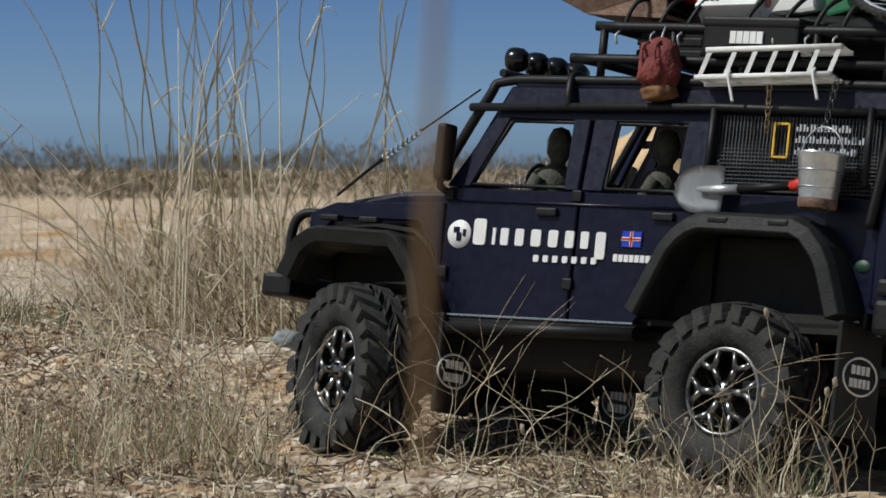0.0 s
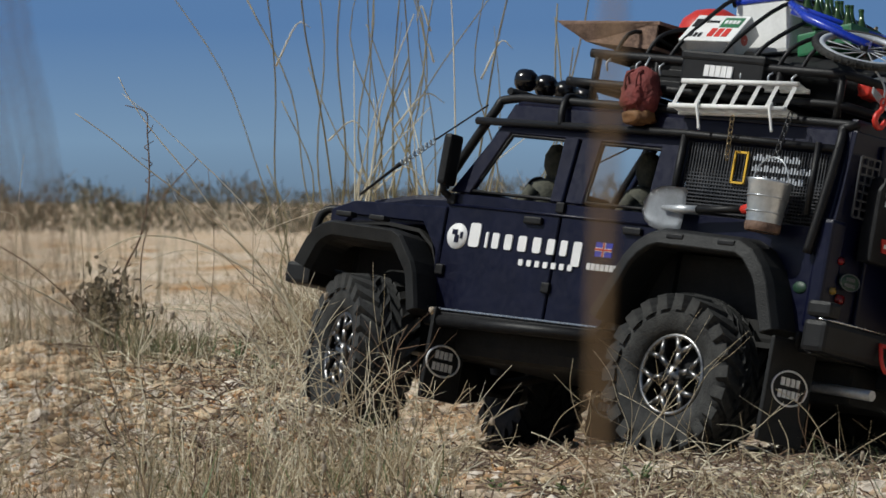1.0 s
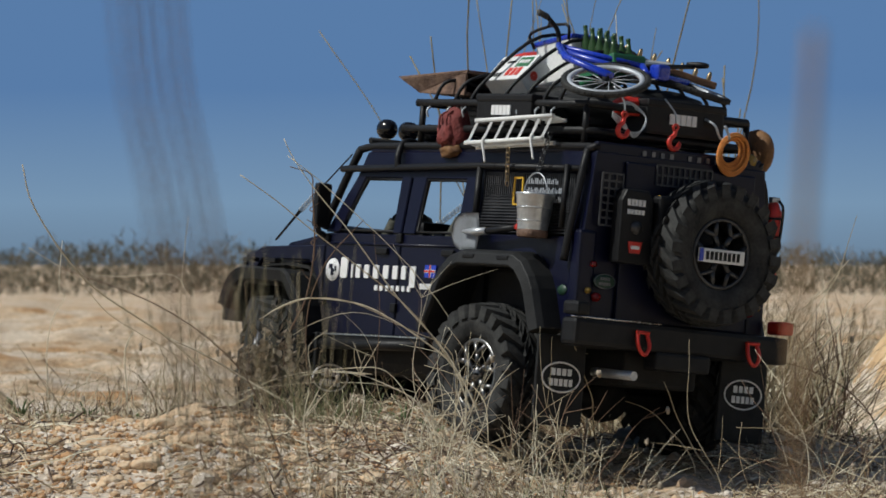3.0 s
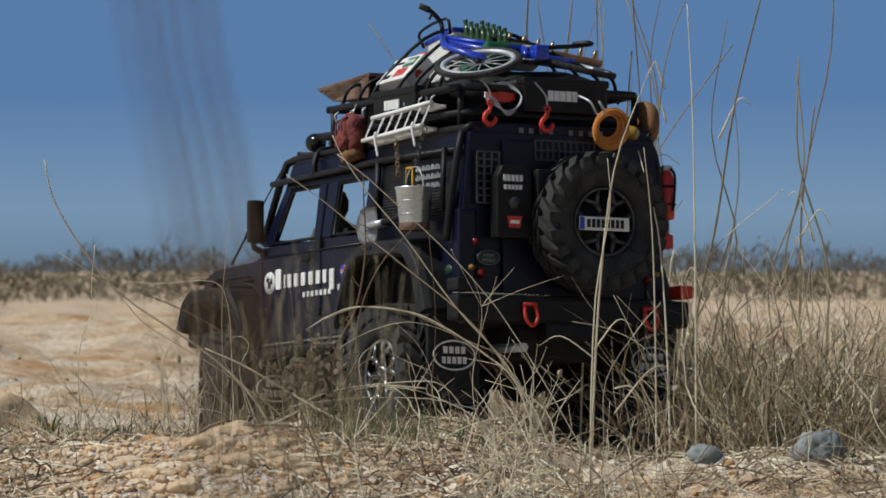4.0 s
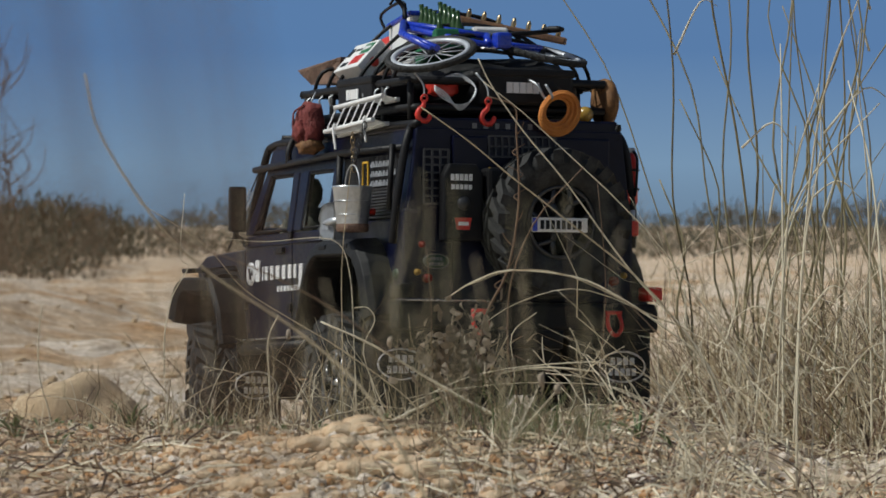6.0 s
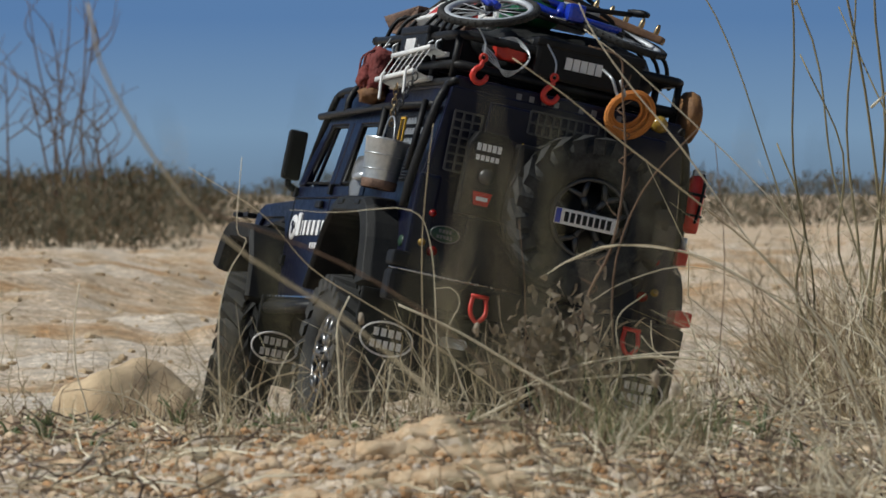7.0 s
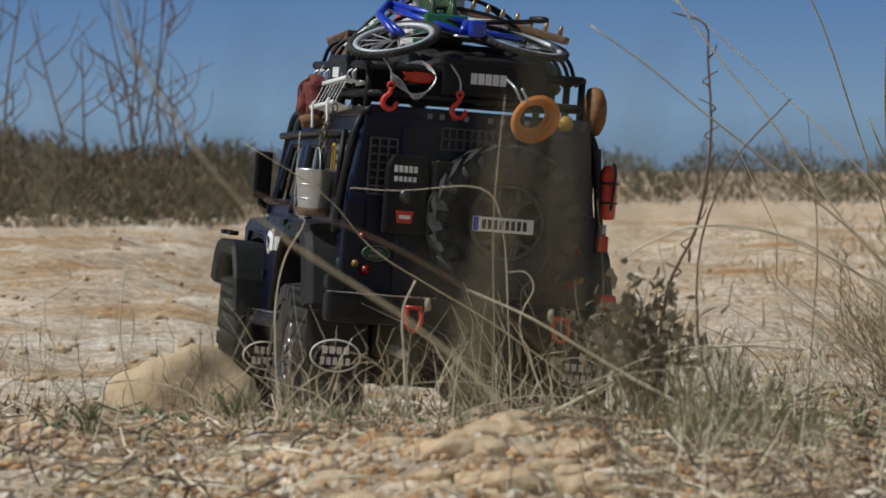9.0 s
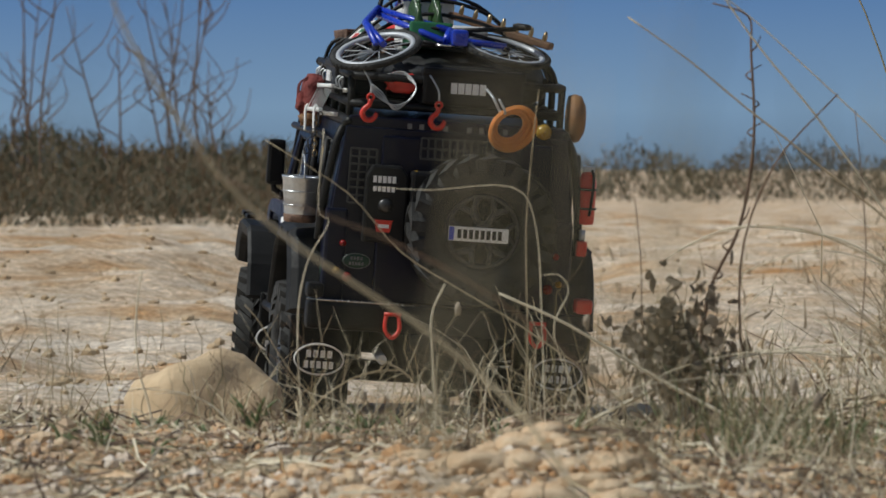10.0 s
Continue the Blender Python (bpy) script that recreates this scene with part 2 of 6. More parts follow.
def lathe(profile, n=24, m=None, bm=None, cap=False):
    """Turns (radius, z) points round z."""
    b = bmesh.new()
    rings = [[b.verts.new((r * math.cos(2 * math.pi * k / n), r * math.sin(2 * math.pi * k / n), z)) for k in range(n)] for r, z in profile]
    for a, c in zip(rings, rings[1:]):
        for k in range(n):
            b.faces.new((a[k], a[(k + 1) % n], c[(k + 1) % n], c[k])).smooth = True
    if cap:
        b.faces.new(rings[0][::-1]), b.faces.new(rings[-1])
    bmesh.ops.recalc_face_normals(b, faces=b.faces[:])
    if m is not None:
        bmesh.ops.transform(b, matrix=m, verts=b.verts)
    return join_bm(bm, b) if bm is not None else b


def ring(c, R, r, axis="z", n=24, k=8, bm=None, flat=1.0):
    pts = []
    for i in range(n):
        a = 2 * math.pi * i / n
        u, v = R * math.cos(a), R * math.sin(a) * flat
        q = {"z": (u, v, 0), "x": (0, u, v), "y": (u, 0, v)}[axis]
        pts.append(Vector(c) + Vector(q))
    return tube(pts, r, k, bm, closed=True)


def part(name, bm, material, parent=None, label="", smooth=False):
    me = bpy.data.meshes.new(name)
    bm.to_mesh(me)
    bm.free()
    me.materials.append(material)
    if smooth:
        for f in me.polygons:
            f.use_smooth = True
    ob = new(name, me)
    ob.parent = parent
    if label:
        ob["label"] = label
    return ob


def group_of(name, label, category, kind="", group=""):
    return tagged(new(name), label, category, group, kind)


TOWARDS_X = Matrix.Rotation(radians(90), 4, "Y")
TOWARDS_Y = Matrix.Rotation(radians(-90), 4, "X")


# ---- ground ----
LAT = np.random.RandomState(7).rand(256, 256)


def vnoise(x, y):
    x, y = np.asarray(x, float), np.asarray(y, float)
    i, j = np.floor(x).astype(int), np.floor(y).astype(int)
    u, v = x - i, y - j
    u, v = u * u * (3 - 2 * u), v * v * (3 - 2 * v)
    g = lambda a, b: LAT[a % 256, b % 256]  # noqa: E731
    return (g(i, j) * (1 - u) + g(i + 1, j) * u) * (1 - v) + (g(i, j + 1) * (1 - u) + g(i + 1, j + 1) * u) * v - 0.5


def step(a, b, v):
    t = np.clip((np.asarray(v, float) - a) / (b - a), 0, 1)
    return t * t * (3 - 2 * t)


def height(x, y, fine=True):
    """The verge: a low rise that the truck climbs over, then flat waste ground with a sand heap."""
    x, y = np.asarray(x, float), np.asarray(y, float)
    rise = 0.062 * (1 - step(0.10, 0.27, x)) * step(5.3, 5.8, y) * (1 - step(6.45, 7.7, y))
    right = 0.035 * step(0.0, 0.25, x) * step(6.2, 6.6, y) * (1 - step(7.0, 7.8, y)) * (1 - step(0.5, 1.0, x))
    fall = -0.012 * step(7.6, 8.3, y) - 0.02 * (1 - step(4.7, 5.5, y))
    rise = rise + 0.014 * np.exp(-(((x + 0.02) / 0.11) ** 2) - ((y - 5.85) / 0.13) ** 2) * (1 + 1.2 * vnoise(x * 26, y * 20))
    heap = 0.25 * np.exp(-(((x - 0.86) / 0.15) ** 2) - ((y - 8.7) / 0.45) ** 2)
    bank = 0.085 * (1 - step(-0.9, -0.35, x + 0.03 * (y - 12))) * step(11.5, 16, y) * (1 - step(18, 24, y))
    near = np.exp(-(((y - 6.5) / 5.5) ** 2))
    lumps = step(8.6, 11, y) * (1 - step(40, 55, y)) * (0.05 * vnoise(x * 1.9 + 4, y * 1.1) + 0.035 * vnoise(x * 5.2, y * 3.1 + 7) + 0.02 * vnoise(x * 13, y * 8))
    z = rise + right + fall + heap + bank + lumps + near * (0.014 * vnoise(x * 5, y * 5) + 0.012 * vnoise(x * 14 + 9, y * 14))
    if fine:
        z = z + near * (0.007 * vnoise(x * 45, y * 45) + 0.004 * vnoise(x * 110, y * 110))
    return z


def out_from(v, step0, far):
    out, s = [], step0
    while abs(v) < far:
        s *= 1.35
        v += s
        out.append(v)
    return out


def build_ground():
    xs = np.arange(-0.9, 1.5, 0.008)
    xs = np.r_[[-v for v in out_from(3.0, 0.04, 4000)][::-1], np.arange(-3.0, -0.9, 0.03), xs, np.arange(1.5, 3.4, 0.03), out_from(3.4, 0.04, 4000)]
    ys = np.arange(4.2, 9.4, 0.011)
    ys = np.r_[[4.2 - v for v in out_from(0.0, 0.011, 3000)][::-1], ys, np.arange(9.4, 30, 0.07), out_from(30, 0.07, 4000)]
    X, Y = np.meshgrid(xs, ys)
    Z = height(X, Y)
    nx, ny = len(xs), len(ys)
    i = np.arange(nx * ny).reshape(ny, nx)
    q = np.stack([i[:-1, :-1], i[:-1, 1:], i[1:, 1:], i[1:, :-1]], -1).reshape(-1, 4)
    me = bpy.data.meshes.new("ground")
    me.from_pydata(np.stack([X, Y, Z], -1).reshape(-1, 3).tolist(), [], q.tolist())
    me.polygons.foreach_set("use_smooth", [True] * len(q))
    me.materials.append(SOIL)
    tagged(new("ground", me), "pale sandy waste ground with gravel and orange soil", "ground", kind="structure")


build_ground()
rng = np.random.RandomState(3)


def mesh_thing(name, verts, faces, material, label, category, kind="stuff"):
    me = bpy.data.meshes.new(name)
    me.from_pydata(verts.tolist() if hasattr(verts, "tolist") else verts, [], faces.tolist() if hasattr(faces, "tolist") else faces)
    me.materials.append(material)
    return tagged(new(name, me), label, category, kind=kind)


def blades(roots, heights, widths, lean, droop, segs=5, kink=0.0):
    """Three-sided tapering stalks from roots: they lean, droop towards the tip and are kinked."""
    n = len(roots)
    az = rng.rand(n) * 2 * math.pi
    dirs = np.stack([np.cos(az), np.sin(az), np.zeros(n)], -1)
    t = np.linspace(0, 1, segs + 1)[None, :, None]
    h = heights[:, None, None]
    L = (lean * rng.rand(n) ** 1.3)[:, None, None]
    D = (droop * rng.rand(n) ** 2)[:, None, None]
    p = roots[:, None, :] + dirs[:, None, :] * (L * t + D * t**2.5) * h
    p[:, :, 2] += (h * (t - 0.35 * np.minimum(D, 1.6) * t**3 - 0.25 * np.minimum(L, 1.2) * t**2))[:, :, 0]
    if kink:
        w = rng.randn(n, segs + 1, 3) * kink * heights[:, None, None]
        w[:, 0] = 0
        p = p + np.cumsum(w, 1) * 0.5
    wd = widths[:, None] * (1 - 0.75 * t[:, :, 0] ** 1.5)
    a0 = rng.rand(n)[:, None] * 6.28
    vs = []
    for k in range(3):
        a = a0 + 2 * math.pi * k / 3
        q = p.copy()
        q[:, :, 0] += np.cos(a) * wd * 0.5
        q[:, :, 1] += np.sin(a) * wd * 0.5
        vs.append(q)
    v = np.stack(vs, 2).reshape(-1, 3)
    base = (np.arange(n) * (segs + 1) * 3)[:, None, None]
    f = []
    for s in range(segs):
        for k in range(3):
            f.append([s * 3 + k, s * 3 + (k + 1) % 3, (s + 1) * 3 + (k + 1) % 3, (s + 1) * 3 + k])
    return v, (base + np.array(f)[None]).reshape(-1, 4)


def rooted(x, y, sink=0.004):
    return np.stack([x, y, height(x, y) - sink], -1)


def fan(n, y0, y1, a0, a1, power=1.0):
    """Random places in a wedge that opens from the camera's stand."""
    y = y0 + (y1 - y0) * rng.rand(n) ** power
    return (a0 + (a1 - a0) * rng.rand(n)) * y, y


def off_track(x, y):
    """Where no wheel has rolled."""
    centre = np.interp(y, [5.1, 6.4, 7.0, 7.5, 8.0, 9.0], [0.485, 0.225, 0.11, 0.02, -0.09, -0.18])
    half = np.interp(y, [5.1, 6.6, 7.0, 9.0], [0.24, 0.2, 0.17, 0.15])
    return (np.abs(x - centre) > half) | (y > 9.3) | (y < 4.86)


def grass_field(name, n, y0, y1, a0, a1, h, w, lean, droop, material, label, clump=0.0, power=1.0, keep=None, kink=0.03):
    x, y = fan(n, y0, y1, a0, a1, power)
    ok = off_track(x, y)
    if clump:
        ok &= vnoise(x * 7 + 31, y * 7) + 0.5 > clump * (0.6 + 0.8 * rng.rand(n))
    if keep is not None:
        ok &= keep(x, y)
    x, y = x[ok], y[ok]
    n = len(x)
    hh = h * (0.35 + 0.75 * rng.rand(n))
    v, f = blades(rooted(x, y), hh, w * (0.6 + 0.8 * rng.rand(n)), lean, droop, kink=kink)
    mesh_thing(name, v, f, material, label, "grass")


def litter(n, y0, y1, a0, a1, length, width, material, name, label, clump=0.0):
    """Straws that lie flat on the soil."""
    x, y = fan(n, y0, y1, a0, a1)
    if clump:
        ok = vnoise(x * 9 + 3, y * 9) + 0.5 > clump * (0.6 + 0.8 * rng.rand(n))
        ok &= (x > 0.06) | (y < 5.2) | (y > 6.5) | (rng.rand(n) < 0.45)
        x, y = x[ok], y[ok]
    n = len(x)
    az, ln = rng.rand(n) * 6.28, length * (0.3 + rng.rand(n))
    bend = rng.randn(n) * 0.35
    V = []
    for s in (-0.5, -0.17, 0.17, 0.5):
        px = x + np.cos(az + bend * s) * ln * s
        py = y + np.sin(az + bend * s) * ln * s
        pz = height(px, py) + 0.0015 + 0.012 * rng.rand(n) * (s + 0.5)
        nx, ny = -np.sin(az) * width, np.cos(az) * width
        V += [np.stack([px + nx, py + ny, pz], -1), np.stack([px, py, pz + width * 1.3], -1), np.stack([px - nx, py - ny, pz], -1)]
    v = np.stack(V, 1).reshape(-1, 3)
    f = np.array([[3 * s + k, 3 * s + (k + 1) % 3, 3 * s + 3 + (k + 1) % 3, 3 * s + 3 + k] for s in range(3) for k in range(3)])
    mesh_thing(name, v, ((np.arange(n) * 12)[:, None, None] + f[None]).reshape(-1, 4), material, label, "straw")


def gravel(n, y0, y1, a0, a1, size, name, label, material, power=1.0):
    b = bmesh.new()
    bmesh.ops.create_icosphere(b, subdivisions=1, radius=1)
    bv = np.array([v.co[:] for v in b.verts])
    bf = np.array([[v.index for v in f.verts] for f in b.faces])
    b.free()
    x, y = fan(n, y0, y1, a0, a1, power)
    s = size * (0.3 + rng.rand(n) ** 3 * 1.6)
    jit = 1 + 0.35 * (rng.rand(n, len(bv), 1) - 0.5)
    v = bv[None] * jit * (s[:, None, None] * (0.7 + 0.6 * rng.rand(n, 1, 3)))
    v[:, :, 2] *= 0.7
    v += np.stack([x, y, height(x, y) + s * 0.15], -1)[:, None, :]
    mesh_thing(name, v.reshape(-1, 3), ((np.arange(n) * len(bv))[:, None, None] + bf[None]).reshape(-1, 3), material, label, "gravel")


def build_growth():
    gravel(20000, 4.4, 8.2, -0.075, 0.125, 0.003, "gravel", "pale quartz gravel scattered over sandy soil", PEBBLE, 1.2)
    gravel(7000, 5.2, 6.5, -0.075, 0.03, 0.0019, "gravel", "pale crumbs of quartz on the crest", PEBBLE)
    gravel(15000, 5.2, 6.5, -0.075, 0.05, 0.0021, "clods", "crumbs of orange soil on the crest", CLOD)
    gravel(2200, 4.4, 9.5, -0.085, 0.125, 0.0048, "gravel", "coarse pale gravel and clods on the soil", PEBBLE, 1.1)
    gravel(6000, 8.0, 22.0, -0.13, 0.12, 0.005, "clods", "sandy clods of earth on bare sand", STONE, 1.3)
    litter(13000, 4.4, 8.0, -0.075, 0.125, 0.04, 0.0005, STRAW, "straw_litter", "broken dry straw lying on the soil", 0.45)
    litter(5000, 4.4, 8.0, -0.075, 0.125, 0.055, 0.0007, PALE, "straw_litter", "bleached straw lying on the soil", 0.4)
    litter(6500, 4.4, 8.0, -0.075, 0.125, 0.05, 0.0008, TWIG, "twig_litter", "broken brown twigs lying on the soil", 0.5)
    # Short dead growth over the verge, thin on the crumbling crest.
    bare = lambda x, y: (x > 0.06) | (y < 5.2) | (rng.rand(len(x)) < 0.3)  # noqa: E731
    grass_field("short_grass", 8000, 4.4, 7.4, -0.07, 0.12, 0.03, 0.0010, 0.8, 0.25, STRAW, "short dry grass on sandy soil", 0.55, keep=bare, kink=0.1)
    grass_field("short_grass", 5000, 4.4, 7.2, -0.07, 0.12, 0.03, 0.0011, 0.9, 0.2, TWIG, "short dead brown weed stems", 0.55, keep=bare, kink=0.12)
    grass_field("short_grass", 2500, 4.4, 7.2, -0.07, 0.12, 0.045, 0.0008, 0.9, 0.4, PALE, "short bleached grass stems", 0.5, keep=bare, kink=0.1)
    tufts = lambda x, y: (y < 5.02) | (x < 0.3)  # noqa: E731
    grass_field("verge_tufts", 1700, 4.72, 5.3, 0.005, 0.125, 0.085, 0.0009, 0.7, 0.5, PALE, "thin pale tufts at the verge", 0.6, keep=tufts, kink=0.14)
    grass_field("verge_tufts", 1500, 4.72, 5.3, 0.005, 0.125, 0.08, 0.0010, 0.7, 0.4, STRAW, "thin dry tufts at the verge", 0.6, keep=tufts, kink=0.14)
    grass_field("verge_tufts", 800, 4.72, 5.3, 0.005, 0.125, 0.07, 0.0011, 0.7, 0.3, SPROUT, "dull green and brown weeds at the verge", 0.64, keep=tufts, kink=0.14)
    grass_field("rise_tufts", 600, 6.1, 6.5, -0.065, 0.025, 0.075, 0.0007, 0.8, 0.5, PALE, "thin pale stems on the low rise", 0.6, kink=0.14)
    grass_field("rise_tufts", 500, 6.1, 6.5, -0.065, 0.025, 0.05, 0.0008, 0.8, 0.4, TWIG, "thin brown stems on the low rise", 0.6, kink=0.14)
    grass_field("rise_tufts", 520, 5.85, 6.3, 0.002, 0.015, 0.05, 0.0008, 0.8, 0.5, SPROUT, "thin grey-green stems on the low rise", 0.45, kink=0.14)
    grass_field("rise_tufts", 520, 5.85, 6.3, 0.002, 0.015, 0.055, 0.0008, 0.8, 0.5, REED, "thin olive stems on the low rise", 0.45, kink=0.14)
    litter(2200, 4.4, 5.7, 0.0, 0.125, 0.04, 0.0007, TWIG, "twig_litter", "reddish-brown broken stems lying on the soil", 0.4)
    open_tufts = lambda x, y: vnoise(x * 4 + 11, y * 2.2) > -0.12  # noqa: E731
    grass_field("open_tufts", 1500, 6.6, 10.0, -0.014, 0.028, 0.085, 0.0011, 0.9, 0.6, STRAW, "tufts of dry grass on open sand", 0.45, keep=open_tufts, kink=0.12)
    grass_field("open_tufts", 900, 6.6, 10.0, -0.014, 0.028, 0.09, 0.0011, 0.9, 0.7, PALE, "tufts of bleached grass on open sand", 0.45, keep=open_tufts, kink=0.12)
    grass_field("open_tufts", 1100, 6.6, 10.0, -0.014, 0.028, 0.085, 0.0011, 0.8, 0.5, REED, "olive weed stems on open sand", 0.45, keep=open_tufts, kink=0.14)
    grass_field("open_tufts", 900, 6.6, 9.0, -0.04, -0.012, 0.055, 0.001, 0.9, 0.5, REED, "sparse low olive stems on open sand", 0.6, kink=0.14)
    # Dense dry meadow beside and behind the track.
    dense = lambda x, y: (x / y > 0.026 + 0.01 * (vnoise(x * 3, y * 3))) & ((x / y < 0.076) | (y > 9.8))  # noqa: E731
    grass_field("dry_meadow", 13000, 6.9, 12.0, 0.0, 0.16, 0.14, 0.0016, 0.9, 0.8, STRAW, "dense tangled dry meadow grass", 0.45, keep=dense, kink=0.08)
    grass_field("dry_meadow", 8000, 6.9, 12.0, 0.0, 0.16, 0.11, 0.0018, 1.1, 0.9, PALE, "dense bleached meadow grass", 0.45, keep=dense, kink=0.09)
    grass_field("dry_meadow", 4000, 6.9, 12.0, 0.0, 0.16, 0.12, 0.0018, 0.9, 0.6, TWIG, "dead brown weeds in the meadow", 0.5, keep=dense, kink=0.1)
    grass_field("verge_grass", 2100, 6.75, 7.6, 0.027, 0.075, 0.15, 0.0013, 1.1, 0.7, STRAW, "tall tangled dry grass beside the track", 0.3, kink=0.2)
    grass_field("verge_grass", 1500, 6.75, 7.6, 0.027, 0.075, 0.15, 0.0016, 1.2, 0.8, PALE, "tall bleached grass beside the track", 0.3, kink=0.22)
    grass_field("verge_weeds", 1000, 6.75, 7.6, 0.027, 0.078, 0.13, 0.0016, 1.0, 0.5, TWIG, "dead brown weeds beside the track", 0.4, kink=0.14)
    grass_field("verge_weeds", 400, 6.75, 7.6, 0.027, 0.078, 0.12, 0.0016, 1.0, 0.5, SPROUT, "dull green weeds beside the track", 0.4, kink=0.14)
    grass_field("far_meadow", 1600, 10.0, 30.0, -0.02, 0.026, 0.05, 0.003, 1.0, 0.8, STRAW, "low sparse grass on the far sand", 0.6, 1.2, kink=0.08)
    grass_field("far_meadow", 6000, 12.0, 30.0, 0.024, 0.19, 0.11, 0.004, 1.0, 0.8, STRAW, "distant dry meadow", 0.75, 1.2, kink=0.08)
    grass_field("far_meadow", 2500, 12.0, 30.0, 0.024, 0.19, 0.1, 0.005, 1.0, 0.8, SCRUB, "distant greenish weeds", 0.8, 1.2, kink=0.08)
    gravel(16000, 5.55, 6.3, -0.04, 0.034, 0.0017, "clods", "fine crumbs of orange soil on the mound", CLOD)
    gravel(1800, 5.0, 6.6, -0.075, 0.06, 0.004, "clods", "crumbled orange clods of soil", CLOD)
    brush = lambda x, y: x < np.interp(y, (5.4, 6.5), (0.12, -0.02))  # noqa: E731
    grass_field("low_brush", 600, 5.5, 6.5, -0.002, 0.03, 0.042, 0.0008, 0.9, 0.3, TWIG, "low brown brush at the verge", 0.62, keep=brush, kink=0.16)
    grass_field("low_brush", 550, 5.5, 6.5, -0.002, 0.03, 0.045, 0.0008, 0.9, 0.5, PALE, "low bleached brush at the verge", 0.6, keep=brush, kink=0.16)
    grass_field("sparse_grass", 1500, 6.6, 12.0, -0.12, 0.01, 0.07, 0.0012, 0.9, 0.5, STRAW, "sparse dry grass on bare sand", 0.6, kink=0.08)


build_growth()


def build_heap():
    n = 90
    xs, ys = np.meshgrid(np.linspace(0.52, 1.25, n), np.linspace(7.9, 9.6, n))
    r2 = ((xs - 0.86) / 0.15) ** 2 + ((ys - 8.7) / 0.45) ** 2
    z = height(xs, ys) + 0.016 * np.exp(-r2 * 0.8) - 0.006 + 0.012 * vnoise(xs * 30, ys * 30) * np.exp(-r2 * 0.5)
    i = np.arange(n * n).reshape(n, n)
    q = np.stack([i[:-1, :-1], i[:-1, 1:], i[1:, 1:], i[1:, :-1]], -1).reshape(-1, 4)
    o = mesh_thing("sand_heap", np.stack([xs, ys, z], -1).reshape(-1, 3), q, SANDHEAP, "heap of loose orange sand beside the track", "sand heap", "")
    for f in o.data.polygons:
        f.use_smooth = True


build_heap()


def build_distance():
    me = bpy.data.meshes.new("backdrop")
    vs, fs, n = [], [], 24
    for i in range(n + 1):
        a = radians(-40 + 80 * i / n)
        for z in (-30, 700):
            vs.append((2500 * math.sin(a), 2500 * math.cos(a), z))
    for i in range(n):
        fs.append((2 * i, 2 * i + 2, 2 * i + 3, 2 * i + 1))
    me.from_pydata(vs, [], fs)
    me.materials.append(sky_material())
    tagged(new("backdrop", me), "clear blue sky", "sky", kind="structure")


build_distance()


def shrub_band(name, n, x0, x1, y0, y1, h, label):
    """Low scrub: stems with many small leaf blades, an uneven top."""
    x, y = x0 + (x1 - x0) * rng.rand(n), y0 + (y1 - y0) * rng.rand(n)
    top = h * (0.4 + 0.75 * (vnoise(x * 6 / h * 0.2, y * 0.1) + 0.5) + 0.45 * (vnoise(x * 5 / h + 9, y * 0.7) + 0.5))
    z = height(x, y) + top * rng.rand(n) ** 0.8
    r = np.stack([x, y, z - 0.02], -1)
    v, f = blades(r, h * (0.08 + 0.16 * rng.rand(n)), h * (0.015 + 0.035 * rng.rand(n)), 1.2, 1.0, 3, kink=0.1)
    mesh_thing(name, v, f, SCRUB, label, "shrub")


shrub_band("scrub_thicket", 22000, -6.5, -1.7, 33, 42, 0.32, "dull green and brown scrub at the edge of the sand")
shrub_band("near_scrub", 8000, -4.2, -1.35, 24, 31, 0.2, "brown and olive scrub in front of the thicket")
shrub_band("far_scrub", 42000, -9, 11, 48, 58, 0.3, "far band of dark green scrub on the horizon")


# ---- the model truck ----
TRUCK = [
    (0, 0.492, 5.174, -0.018, 7.7, -1.7, 138.9),
    (0.5, 0.436, 5.467, -0.014, 8.5, -2.8, 138.0),
    (1, 0.378, 5.632, -0.005, 10.2, -4.5, 135.1),
    (1.5, 0.323, 5.865, 0.011, 11.1, -9.5, 133.0),
    (2, 0.275, 6.166, 0.017, 3.4, -10.7, 131.0),
    (2.5, 0.227, 6.479, 0.021, 3.5, -7.1, 128.4),
    (2.7, 0.207, 6.527, 0.023, 6.7, -3.8, 127.3),
    (3.8, 0.116, 7.041, 0.041, 0.1, 3.0, 117.6),
    (4, 0.093, 7.171, 0.034, 2.0, 3.7, 117.5),
    (4.5, 0.051, 7.380, 0.023, 0.8, 1.8, 115.1),
    (5, 0.013, 7.635, 0.014, 0.9, 3.7, 114.6),
    (5.2, -0.002, 7.728, 0.018, 4.4, 3.9, 115.5),
    (6.5, -0.079, 8.017, -0.006, -0.6, 1.1, 108.4),
    (7, -0.114, 7.996, -0.001, 12.0, 0.2, 105.9),
    (7.5, -0.132, 8.109, -0.013, 6.6, 1.4, 105.5),
    (8, -0.155, 8.292, -0.020, 4.5, -0.2, 103.3),
    (8.5, -0.172, 8.480, -0.017, 5.1, 0.4, 103.9),
    (9, -0.201, 8.700, -0.026, 4.4, -0.6, 102.2),
    (9.5, -0.218, 8.915, -0.025, 2.5, -1.7, 99.8),
    (10, -0.236, 9.029, -0.020, 3.8, -3.5, 98.6),
]


def smooth_rows():
    return [(t, pose(x, y, z, rx, ry, rz)) for t, x, y, z, rx, ry, rz in TRUCK]


truck = group_of("model_truck", "dark blue scale model off-road truck with big knobbly tyres", "model truck")
RIDERS = []


def side_y(z):
    return 0.103 - max(0.0, z - 0.19) * 0.14


